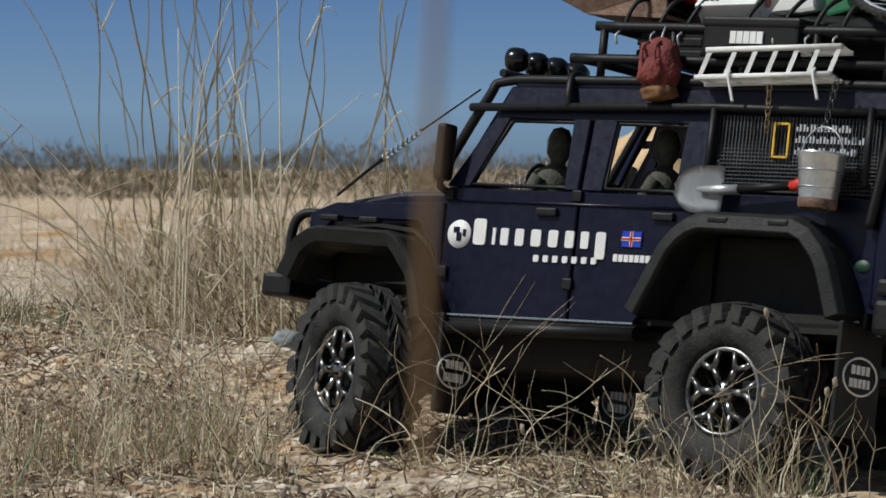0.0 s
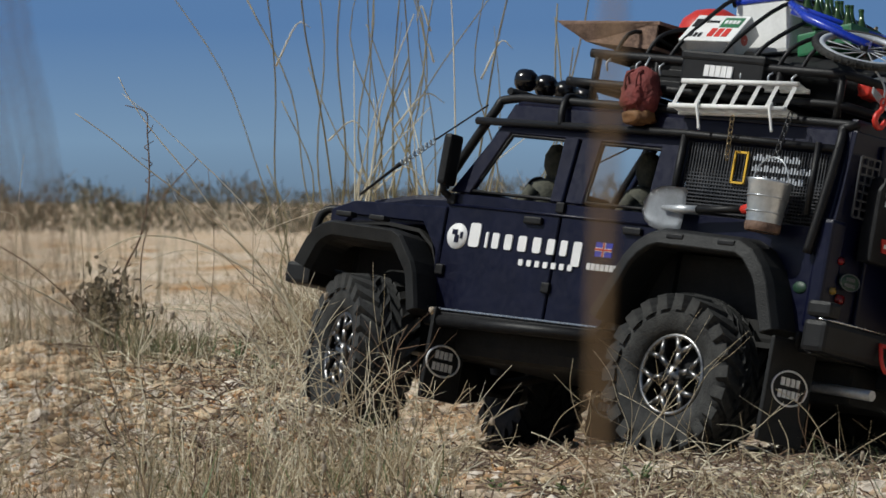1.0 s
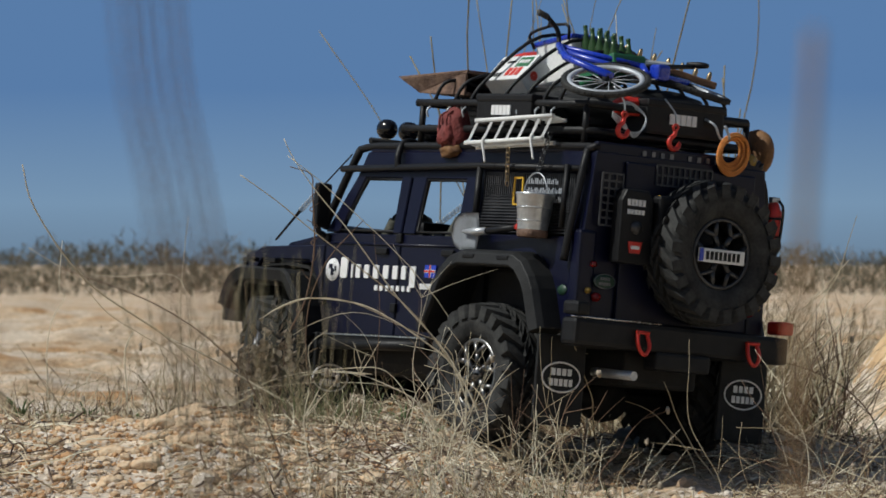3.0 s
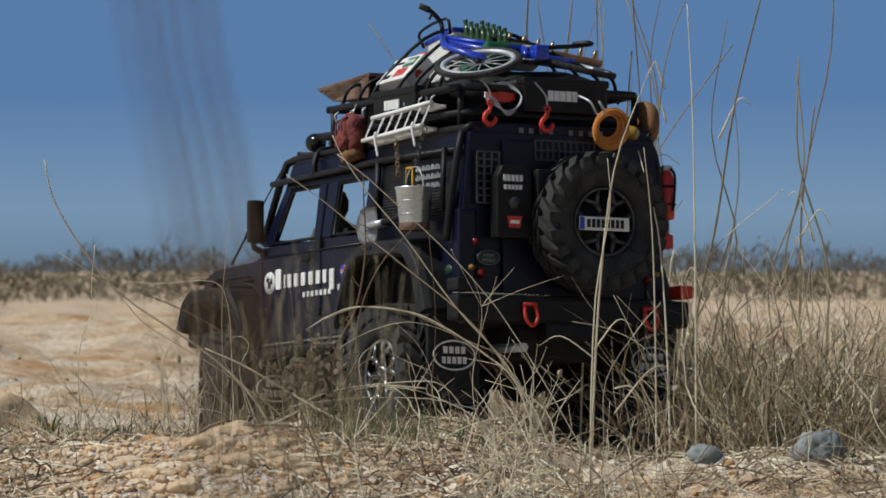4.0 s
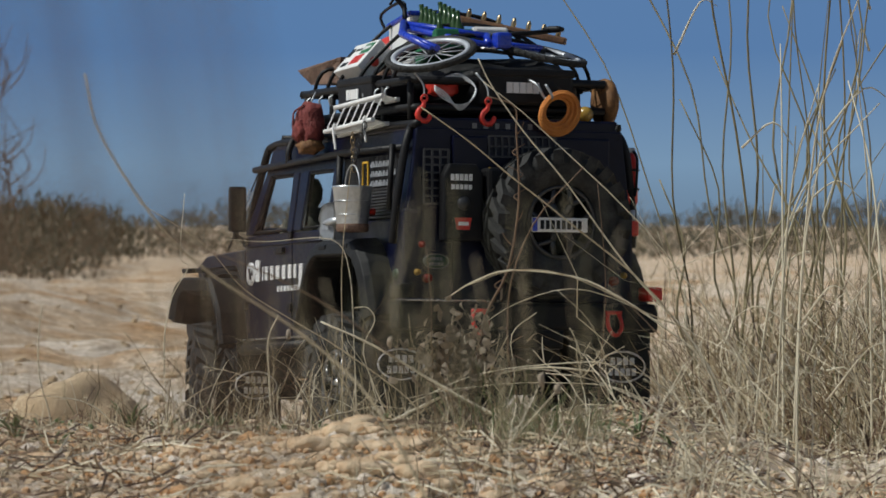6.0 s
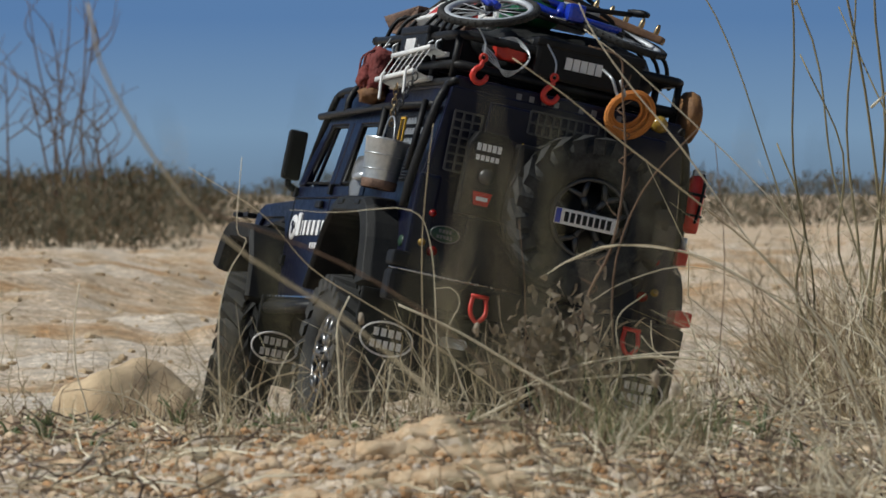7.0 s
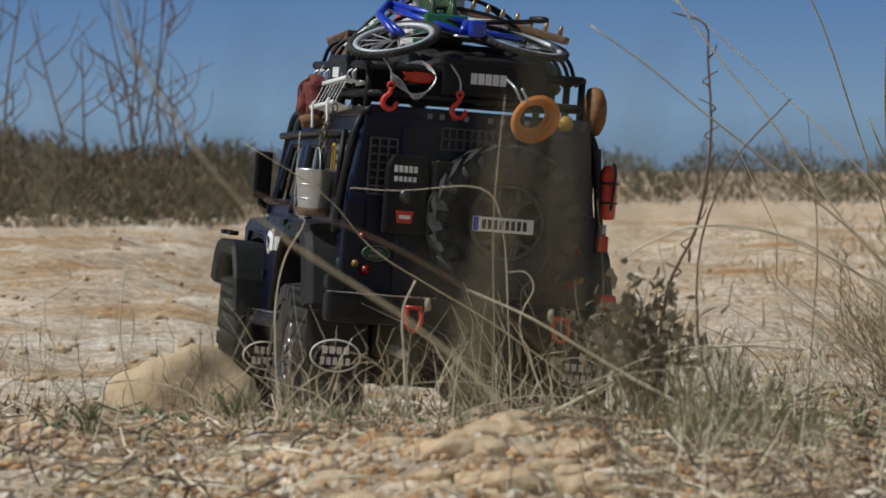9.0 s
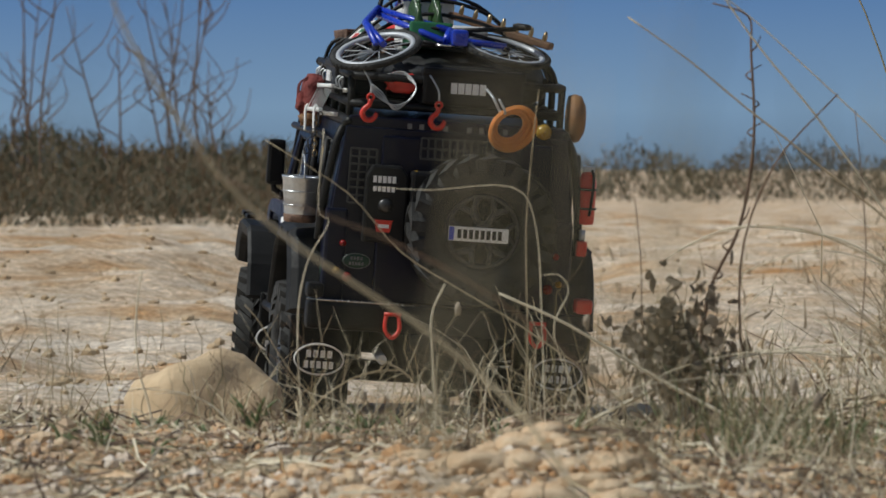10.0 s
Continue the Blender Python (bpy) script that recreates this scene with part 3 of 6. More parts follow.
def side_panel(pts, th=0.006, side=1, bm=None, out=0.0):
    """A body panel from (x, z) points, on the left (1) or right (-1) flank, following its tumblehome."""
    b = bmesh.new()
    o = [b.verts.new((x, side * (side_y(z) + out), z)) for x, z in pts]
    i = [b.verts.new((x, side * (side_y(z) + out - th), z)) for x, z in pts]
    b.faces.new(o), b.faces.new(i[::-1])
    for k in range(len(pts)):
        j = (k + 1) % len(pts)
        b.faces.new((o[k], i[k], i[j], o[j]))
    bmesh.ops.recalc_face_normals(b, faces=b.faces[:])
    bmesh.ops.bevel(b, geom=b.edges[:], offset=0.0009, segments=1, affect="EDGES", clamp_overlap=True)
    return join_bm(bm, b) if bm is not None else b


def flare(path, side):
    """A broad faceted wheel-arch flare along (x, z) points: straight runs with short chamfers between them."""
    b = bmesh.new()
    pts = []
    for i, q in enumerate(path):
        q = Vector(q)
        if i in (0, len(path) - 1):
            pts.append(q)
            continue
        for other in (path[i - 1], path[i + 1]):
            d = Vector(other) - q
            pts.append(q + d.normalized() * min(0.005, d.length * 0.4))
    rows = []
    for i, p in enumerate(pts):
        d = (pts[min(i + 1, len(pts) - 1)] - pts[max(i - 1, 0)]).normalized()
        nrm = Vector((-d.y, d.x))
        prof = [(p, 0.098), (p - nrm * 0.001, 0.1265), (p + nrm * 0.001, 0.1295), (p + nrm * 0.0105, 0.127), (p + nrm * 0.0135, 0.121), (p + nrm * 0.015, 0.098)]
        rows.append([b.verts.new((q.x, side * y, q.y)) for q, y in prof])
    for r, s in zip(rows, rows[1:]):
        for k in range(len(r)):
            b.faces.new((r[k], r[(k + 1) % len(r)], s[(k + 1) % len(r)], s[k]))
    b.faces.new(rows[0]), b.faces.new(rows[-1])
    bmesh.ops.recalc_face_normals(b, faces=b.faces[:])
    bmesh.ops.bevel(b, geom=b.edges[:], offset=0.0006, segments=1, affect="EDGES", clamp_overlap=True)
    return b


def tyre_mesh():
    """A tyre about y with chunky staggered lugs, radius 0.063, width 0.046."""
    half = 0.023
    grow = 1.16
    prof = [(0.031, -half * 0.72), (0.034, -half * 0.9), (0.044, -half * 1.0), (0.0515, -half * 0.93), (0.0545, -half * 0.6), (0.0545, half * 0.6), (0.0515, half * 0.93), (0.044, half), (0.034, half * 0.9), (0.031, half * 0.72), (0.029, 0), (0.031, -half * 0.72)]
    return lathe([(0.031 + (q - 0.031) * grow, z) for q, z in prof], 40, TOWARDS_Y)


def lug_mesh(row):
    """One tread block of the given row, at the wheel's front."""
    y0, y1, twist, r1 = ((-0.025, -0.009, 0.12, 0.063), (-0.0078, 0.0004, -0.22, 0.0633), (0.0002, 0.0082, 0.22, 0.0633), (0.0095, 0.025, -0.12, 0.063))[row]
    w = 0.0052 if row in (0, 3) else 0.0047
    lug = bmesh.new()
    outer = (y0 if row == 0 else y1) if row in (0, 3) else None
    for y in (y0, y1):
        edge = outer is not None and y == outer
        lo, hi = (0.0485, 0.0602) if edge else (0.0565, r1)
        for r in (lo, hi):
            for s in (-1, 1):
                th = (y - (y0 + y1) / 2) * twist / 0.008 + s * w / 0.058 * (0.8 if r == hi else 1.0)
                lug.verts.new((r * math.cos(th), y, r * math.sin(th)))
    v = list(lug.verts)
    for q in ((0, 1, 3, 2), (4, 6, 7, 5), (0, 4, 5, 1), (2, 3, 7, 6), (0, 2, 6, 4), (1, 5, 7, 3)):
        lug.faces.new([v[k] for k in q])
    bmesh.ops.recalc_face_normals(lug, faces=lug.faces[:])
    me = bpy.data.meshes.new("tread_lug")
    lug.to_mesh(me)
    lug.free()
    me.materials.append(RUBBER)
    return me


def rim_mesh(outer=1):
    """A split-spoke rim about y; the face looks to +y (outer=1) or -y."""
    y = 0.016 * outer
    b = ring((0, y, 0), 0.0295, 0.0022, "y", 40, 6)
    for i in range(6):
        a = 2 * math.pi * i / 6
        c, s = math.cos(a), math.sin(a)
        mid = Vector((0.0175 * c, y + 0.001 * outer, 0.0175 * s))
        tube([(0.007 * c, y - 0.001 * outer, 0.007 * s), mid], 0.0029, 6, b)
        for d in (-0.3, 0.3):
            tube([mid, (0.0285 * math.cos(a + d), y, 0.0285 * math.sin(a + d))], [0.0027, 0.0021], 6, b)
    lathe([(0.0005, 0.004), (0.006, 0.003), (0.0085, 0.0), (0.0085, -0.006)], 16, Matrix.Translation((0, y, 0)) @ (TOWARDS_Y if outer > 0 else TOWARDS_Y.inverted()), b)
    return b


def barrel_mesh():
    return lathe([(0.0302, -0.017), (0.029, -0.014), (0.026, 0.0), (0.012, 0.002), (0.0005, 0.002)], 28, TOWARDS_Y)


TYRE_DATA = None
LUGS = [lug_mesh(k) for k in range(4)]


def wheel(name, parent, side, rim_mat=RIM):
    global TYRE_DATA
    w = new(name)
    w.parent = parent
    if TYRE_DATA is None:
        t = part("tyre", tyre_mesh(), RUBBER, w, "dusty black rubber with chunky tread")
        TYRE_DATA = t.data
    else:
        t = new("tyre", TYRE_DATA)
        t.parent = w
        t["label"] = "dusty black rubber with chunky tread"
    for i in range(22):
        for row in range(4):
            lug = new("tread_lug", LUGS[row])
            lug.parent = w
            lug.matrix_basis = Matrix.Rotation(2 * math.pi * (i + 0.5 * (row % 2)) / 22, 4, "Y")
    part("rim", rim_mesh(side), rim_mat, w, "split-spoke metal rim")
    part("barrel", barrel_mesh(), BLACK, w)
    for i in range(5):
        a = 2 * math.pi * i / 5
        part("wheel_nut", lathe([(0.0012, 0.006), (0.0012, 0.0)], 6, Matrix.Translation((0.0058 * math.cos(a), 0.0155 * side, 0.0058 * math.sin(a))) @ (TOWARDS_Y if side > 0 else TOWARDS_Y.inverted()), cap=True), BLACK, w)
    return w


WHEELS = []
for wx in (0.164, -0.164):
    for s in (1, -1):
        WHEELS.append((wheel("wheel", truck, s), Vector((wx, 0.104 * s, 0.066))))

for s in (1, -1):
    front_door = part("front_door", side_panel([(0.101, 0.1), (0.101, 0.19), (-0.0125, 0.19), (-0.0125, 0.1)], side=s), NAVY, truck)
    rear_door = part("rear_door", side_panel([(-0.0145, 0.1), (-0.0145, 0.19), (-0.112, 0.19), (-0.112, 0.172), (-0.094, 0.135), (-0.07, 0.1)], side=s), NAVY, truck)
    part("rear_quarter", side_panel([(-0.114, 0.172), (-0.114, 0.193), (-0.272, 0.193), (-0.272, 0.114), (-0.243, 0.114), (-0.232, 0.14), (-0.212, 0.17)], side=s), NAVY, truck)
    part("belt_trim", tube([(0.1, s * 0.1035, 0.181), (-0.11, s * 0.1035, 0.181)], 0.0012, 6), NAVY, truck)
    up = side_panel([(0.103, 0.191), (0.083, 0.191), (0.057, 0.243), (0.07, 0.243)], side=s)
    side_panel([(0.001, 0.191), (-0.0115, 0.191), (-0.0115, 0.243), (0.003, 0.243)], side=s, bm=up)
    side_panel([(-0.0145, 0.191), (-0.032, 0.191), (-0.035, 0.243), (-0.0145, 0.243)], side=s, bm=up)
    side_panel([(-0.094, 0.191), (-0.121, 0.194), (-0.121, 0.25), (-0.094, 0.243)], side=s, bm=up)
    side_panel([(0.071, 0.241), (0.062, 0.264), (-0.272, 0.268), (-0.272, 0.248), (-0.121, 0.248), (-0.094, 0.241)], side=s, bm=up)
    side_panel([(-0.258, 0.194), (-0.272, 0.194), (-0.272, 0.25), (-0.258, 0.25)], side=s, bm=up)
    part("window_frame", up, NAVY, truck)
    for x0, x1, w0, w1 in ((0.083, 0.001, 0.057, 0.003), (-0.032, -0.094, -0.035, -0.094)):
        seal = tube([(x0, s * (side_y(0.192) - 0.003), 0.193), (w0, s * (side_y(0.24) - 0.003), 0.24), (w1, s * (side_y(0.24) - 0.003), 0.24), (x1, s * (side_y(0.192) - 0.003), 0.193)], 0.0018, 6, closed=True)
        part("window_seal", seal, BLACK, truck)
    # Woven grille over the load bay.
    g = bmesh.new()
    for i in range(48):
        x = -0.122 - 0.136 * i / 47
        box((x - 0.0005, s * side_y(0.222) - 0.0035, 0.195), (x + 0.0005, s * side_y(0.222) - 0.002, 0.248), 0, g)
    for i in range(20):
        z = 0.196 + 0.0505 * i / 19
        box((-0.258, s * side_y(z) - 0.0015 - (0.002 if s > 0 else -0.002), z - 0.0005), (-0.122, s * side_y(z) - (0.002 if s > 0 else -0.002), z + 0.0005), 0, g)
    part("grille", g, MESH, truck, "black woven mesh panel")
    # Dark sheet added close behind the mesh to keep the load bay black.
    part("dark_backing", side_panel([(-0.12, 0.192), (-0.12, 0.25), (-0.262, 0.25), (-0.262, 0.192)], 0.002, s, out=-0.012), MUD, truck)
    part("front_flare", flare([(0.094, 0.096), (0.103, 0.128), (0.126, 0.154), (0.2, 0.156), (0.217, 0.146), (0.228, 0.122)][::-1], s), DUSTY, truck, "dusty black rubber arch flare")
    for liner in ([(0.094, 0.1), (0.103, 0.127), (0.114, 0.149), (0.13, 0.16), (0.165, 0.163), (0.2, 0.161), (0.219, 0.15), (0.231, 0.126)], [(-0.248, 0.114), (-0.235, 0.142), (-0.224, 0.16), (-0.207, 0.171), (-0.16, 0.173), (-0.127, 0.17), (-0.111, 0.16), (-0.086, 0.108)]):
        inner = [(x, z - 0.003) for x, z in liner][::-1]
        part("arch_liner", prism(liner + inner, "y", *sorted((s * 0.045, s * 0.1))), MUD, truck)
    part("rear_flare", flare([(-0.246, 0.108), (-0.232, 0.146), (-0.215, 0.164), (-0.13, 0.165), (-0.113, 0.153), (-0.088, 0.104)], s), DUSTY, truck, "dusty black rubber arch flare")
    for fx, fz in ((0.15, 0.162), (0.185, 0.1625), (-0.15, 0.172), (-0.2, 0.1715)):
        part("flare_slot", box((fx - 0.008, s * 0.125 - 0.004, fz - 0.002), (fx + 0.008, s * 0.125 + 0.004, fz + 0.002), 0.001), BLACK, truck)
    fender = side_panel([(0.103, 0.1), (0.103, 0.179), (0.2, 0.176), (0.222, 0.168), (0.222, 0.14), (0.2, 0.165), (0.125, 0.165), (0.108, 0.145), (0.1, 0.1)], side=s)
    prism([(0.103, 0.178), (0.2, 0.175), (0.223, 0.166), (0.223, 0.155), (0.103, 0.165)], "y", s * 0.066, s * 0.1, 0.002, fender)
    part("front_fender", fender, NAVY, truck)
    slider = tube([(0.095, s * 0.112, 0.09), (-0.08, s * 0.112, 0.092)], 0.0048, 8)
    box((-0.08, s * 0.104 - 0.009, 0.092), (0.096, s * 0.104 + 0.009, 0.0985), 0.002, slider)
    part("rock_slider", slider, BLACK, truck)
    part("sill_strip", box((-0.078, s * 0.1135 - 0.001, 0.0985), (0.094, s * 0.1135 + 0.001, 0.0998), 0), CHROME, truck, "scuffed bright edge strip")
    # Exposed roll cage along the roof edge and the windscreen.
    cage = tube(soft_path([(0.118, s * 0.093, 0.195), (0.112, s * 0.094, 0.205), (0.082, s * 0.092, 0.256), (0.07, s * 0.089, 0.268), (0.0, s * 0.09, 0.27), (-0.25, s * 0.09, 0.272), (-0.262, s * 0.093, 0.268), (-0.267, s * 0.1, 0.25), (-0.265, s * 0.107, 0.2), (-0.261, s * 0.108, 0.172)]), 0.0036, 8)
    tube([(0.092, s * 0.098, 0.248), (-0.12, s * 0.1, 0.253), (-0.268, s * 0.1, 0.252)], 0.003, 8, cage)
    tube(soft_path([(0.015, s * 0.06, 0.273), (0.012, s * 0.088, 0.274), (0.008, s * 0.098, 0.262), (0.006, s * 0.099, 0.25)]), 0.003, 8, cage)
    tube([(-0.119, s * 0.102, 0.195), (-0.119, s * 0.1, 0.252)], 0.003, 8, cage)
    tube([(-0.255, s * 0.109, 0.2), (-0.252, s * 0.105, 0.255)], 0.0025, 8, cage)
    part("roll_cage", cage, BLACK, truck)
    mir = box((0.097, s * 0.111 - 0.0078, 0.194), (0.105, s * 0.111 + 0.0078, 0.234), 0.003)
    tube([(0.1, s * 0.101, 0.185), (0.103, s * 0.111, 0.19), (0.103, s * 0.112, 0.2)], 0.003, 6, mir)
    part("wing_mirror", mir, BLACK, truck)
    for hx, hz in ((-0.013, 0.187), (-0.012, 0.125), (0.098, 0.185), (0.098, 0.13)):
        part("door_hinge", box((hx - 0.004, s * 0.1035 - 0.0025, hz - 0.004), (hx + 0.004, s * 0.1035 + 0.0025, hz + 0.004), 0.001), BLACK, truck)
    for hx in (0.012, -0.088):
        part("door_handle", box((hx - 0.009, s * 0.1045 - 0.002, 0.172), (hx + 0.009, s * 0.1045 + 0.002, 0.178), 0.0015), BLACK, truck)

part("roof", prism([(0.064, 0.262), (0.056, 0.27), (-0.264, 0.274), (-0.272, 0.266)], "y", -0.0915, 0.0915, 0.003), NAVY, truck)
hood = prism([(0.104, 0.168), (0.104, 0.193), (0.17, 0.19), (0.212, 0.183), (0.224, 0.172), (0.224, 0.16)], "y", -0.066, 0.066, 0.004)
box((0.118, -0.03, 0.19), (0.165, 0.03, 0.1965), 0.003, hood)
part("hood", hood, NAVY, truck)
part("bulkhead", box((0.1, -0.094, 0.09), (0.104, 0.094, 0.192), 0), BLACK, truck)
wsf = tube([(0.104, -0.088, 0.195), (0.066, -0.084, 0.262), (0.066, 0.084, 0.262), (0.104, 0.088, 0.195)], 0.0035, 8, closed=True)
part("windscreen_frame", wsf, NAVY, truck)
part("dashboard", box((0.078, -0.092, 0.165), (0.1, 0.092, 0.196), 0.006), BLACK, truck)
part("steering_wheel", ring((0.065, 0.045, 0.2), 0.014, 0.0018, "x", 20, 6), BLACK, truck)
grille_front = box((0.218, -0.066, 0.12), (0.226, 0.066, 0.168), 0.003)
part("nose_panel", grille_front, BLACK, truck)
part("cabin_floor", box((-0.272, -0.097, 0.1), (0.1, 0.097, 0.104), 0), MUD, truck)
for s in (1, -1):
    for sx in (0.036, -0.06):
        seat = box((sx - 0.02, s * 0.045 - 0.022, 0.13), (sx + 0.03, s * 0.045 + 0.022, 0.148), 0.005)
        box((sx - 0.03, s * 0.045 - 0.021, 0.14), (sx - 0.018, s * 0.045 + 0.021, 0.205), 0.005, seat)
        part("seat", seat, BLACK, truck)
part("cabin_divider", box((-0.124, -0.09, 0.105), (-0.12, 0.09, 0.262), 0), BLACK, truck)
part("chassis_rail", box((-0.27, -0.04, 0.07), (0.22, 0.04, 0.1), 0.004), MUD, truck)
part("skid_plate", box((-0.09, -0.09, 0.066), (0.09, 0.09, 0.098), 0.01), MUD, truck)
part("rear_wheel_well", box((-0.25, -0.085, 0.104), (-0.08, 0.085, 0.165), 0.004), MUD, truck)
part("engine_bay", box((0.105, -0.07, 0.1), (0.217, 0.07, 0.158), 0.004), MUD, truck)
for ax in (0.164, -0.164):
    axle = tube([(ax, -0.085, 0.058), (ax, 0.085, 0.058)], 0.009, 10)
    lathe([(0.001, -0.016), (0.018, -0.012), (0.02, 0.0), (0.018, 0.012), (0.001, 0.016)], 14, Matrix.Translation((ax, -0.02, 0.058)) @ TOWARDS_X, axle)
    part("axle", axle, MUD, truck)
    for s in (1, -1):
        part("shock_absorber", tube([(ax + 0.02, s * 0.062, 0.06), (ax + 0.035, s * 0.055, 0.14)], 0.006, 8), MUD, truck)
        part("suspension_link", tube([(ax, s * 0.055, 0.058), (ax * 0.35, s * 0.05, 0.08)], 0.004, 8), MUD, truck)
fbump = box((0.236, -0.1, 0.107), (0.262, 0.1, 0.124), 0.003)
for s in (1, -1):
    tube(soft_path([(0.25, s * 0.085, 0.12), (0.25, s * 0.086, 0.155), (0.244, s * 0.084, 0.168), (0.228, s * 0.08, 0.17)]), 0.0036, 8, fbump)
    tube([(0.25, s * 0.03, 0.122), (0.25, s * 0.03, 0.16), (0.24, s * 0.03, 0.17)], 0.003, 8, fbump)
tube([(0.25, -0.086, 0.15), (0.25, 0.086, 0.15)], 0.0032, 8, fbump)
part("front_bumper", fbump, BLACK, truck)
part("tail_panel", prism([(-0.1, 0.112), (0.1, 0.112), (0.101, 0.19), (0.0925, 0.268), (-0.0925, 0.268), (-0.101, 0.19)], "x", -0.2760, -0.2715, 0.001), NAVY, truck)
part("tail_door", box((-0.2800, -0.08, 0.124), (-0.2760, 0.062, 0.262), 0.003), NAVY, truck)
for s in (1, -1):
    part("tail_corner", box((-0.2780, s * 0.094 - 0.008, 0.118), (-0.2640, s * 0.094 + 0.0105, 0.2), 0.003), NAVY, truck)
    part("tail_lamp", lathe([(0.0005, 0.005), (0.0035, 0.004), (0.0042, 0.0)], 12, Matrix.Translation((-0.2780, s * 0.084, 0.143)) @ TOWARDS_X.inverted()), DARKRED, truck)
    part("tail_lamp", lathe([(0.0005, 0.004), (0.0025, 0.003), (0.003, 0.0)], 12, Matrix.Translation((-0.2780, s * 0.089, 0.171)) @ TOWARDS_X.inverted()), DARKRED, truck)
    part("indicator_lamp", lathe([(0.0005, 0.004), (0.0025, 0.003), (0.003, 0.0)], 12, Matrix.Translation((-0.2780, s * 0.093, 0.148)) @ TOWARDS_X.inverted()), AMBER, truck)
    flap = part("mud_flap", box((-0.2600, s * 0.1 - 0.026, 0.03), (-0.2560, s * 0.1 + 0.026, 0.108), 0.003), DUSTY, truck)
    part("flap_badge", ring((-0.2605, s * 0.1, 0.072), 0.0205, 0.0008, "x", 32, 6, flat=0.62), DECAL, flap, "white oval outline")
    for k, (dz, w, n) in enumerate(((0.0045, 0.0235, 4), (-0.0045, 0.026, 5))):
        for i in range(n):
            y = s * 0.1 + w * (0.5 - (i + 0.5) / n)
            part("flap_letter_bar", box((-0.2610, y - w / n * 0.34, 0.072 + dz - 0.003), (-0.2602, y + w / n * 0.34, 0.072 + dz + 0.003), 0), DECAL, flap)
    ff = part("front_mud_flap", box((0.082, s * 0.1 - 0.024, 0.03), (0.086, s * 0.1 + 0.018, 0.1), 0.003), DUSTY, truck)
    part("flap_badge", ring((0.0815, s * 0.1, 0.06), 0.019, 0.0008, "x", 32, 6, flat=0.62), DECAL, ff, "white oval outline")
    for k, (dz, w, n) in enumerate(((0.0045, 0.021, 4), (-0.0045, 0.024, 5))):
        for i in range(n):
            y = s * 0.1 + w * (0.5 - (i + 0.5) / n)
            part("flap_letter_bar", box((0.0812, y - w / n * 0.34, 0.06 + dz - 0.003), (0.082, y + w / n * 0.34, 0.06 + dz + 0.003), 0), DECAL, ff)
    part("flap_link", tube([(-0.2580, s * 0.1, 0.104), (-0.2620, s * 0.1, 0.118)], 0.003, 6), BLACK, truck)
    # Tail grilles.
for y0, y1, z0, z1 in ((0.088, 0.066, 0.205, 0.25), (0.03, -0.03, 0.245, 0.262)):
    g = bmesh.new()
    n = int(abs(y0 - y1) / 0.006)
    for i in range(n + 1):
        y = y0 + (y1 - y0) * i / n
        box((-0.2815, y - 0.0008, z0), (-0.2800, y + 0.0008, z1), 0, g)
    m = int((z1 - z0) / 0.006)
    for i in range(m + 1):
        z = z0 + (z1 - z0) * i / m
        box((-0.2820, min(y0, y1), z - 0.0008), (-0.2805, max(y0, y1), z + 0.0008), 0, g)
    part("tail_grille", g, MESH, truck, "woven mesh over the tail window")
rb = box((-0.2980, -0.117, 0.1), (-0.2760, 0.117, 0.124), 0.004)
part("rear_bumper", rb, BLACK, truck)
part("bumper_edge", tube([(-0.2985, 0.025, 0.1245), (-0.2985, 0.108, 0.1245), (-0.29, 0.117, 0.1245)], 0.0009, 6), CHROME, truck, "scuffed bright bumper edge")
part("bumper_step", box((-0.3010, -0.03, 0.085), (-0.2820, 0.03, 0.101), 0.003), BLACK, truck)
part("exhaust_pipe", tube([(-0.24, 0.05, 0.08), (-0.3, 0.052, 0.078)], 0.004, 10), STEEL, truck)
for y in (0.046, -0.075):
    sh = tube(soft_path([(-0.2990, y - 0.005, 0.116), (-0.3030, y - 0.006, 0.104), (-0.3040, y, 0.097), (-0.3030, y + 0.006, 0.104), (-0.2990, y + 0.005, 0.116)]), 0.0018, 8)
    tube([(-0.3000, y - 0.007, 0.116), (-0.3000, y + 0.007, 0.116)], 0.0016, 8, sh)
    part("shackle", sh, RED, truck, "bright red tow shackle")
for s in (1, -1):
    part("bumper_reflector", box((-0.3, s * 0.112 - 0.008, 0.126), (-0.2780, s * 0.112 + 0.006, 0.138), 0.003), RED if s < 0 else BLACK, truck)
# Black fuel box with stickers on the tail.
can = part("fuel_can", prism([(0.04, 0.174), (0.075, 0.174), (0.075, 0.228), (0.07, 0.238), (0.046, 0.238), (0.04, 0.23)], "x", -0.2940, -0.2800, 0.002), BLACK, truck, "black plastic fuel can with stickers")
for dz, w, n, h in ((0.0165, 0.02, 5, 0.0055), (0.0085, 0.019, 5, 0.004)):
    for i in range(n):
        y = 0.06 + w * (0.5 - (i + 0.5) / n)
        part("sticker_letter_bar", box((-0.2952, y - w / n * 0.36, 0.21 + dz - h / 2), (-0.2942, y + w / n * 0.36, 0.21 + dz + h / 2), 0), DECAL, can)
part("cap", lathe([(0.0005, 0.003), (0.005, 0.003), (0.006, 0.0)], 16, Matrix.Translation((-0.2940, 0.058, 0.205)) @ TOWARDS_X.inverted()), GUNMETAL, can)
part("sticker", prism([(0.066, 0.193), (0.051, 0.193), (0.053, 0.183), (0.064, 0.183)], "x", -0.2952, -0.2942), RED, can, "red tapered sticker")
part("sticker_bar", box((-0.2958, 0.054, 0.1865), (-0.2952, 0.063, 0.1895), 0), DECAL, can)
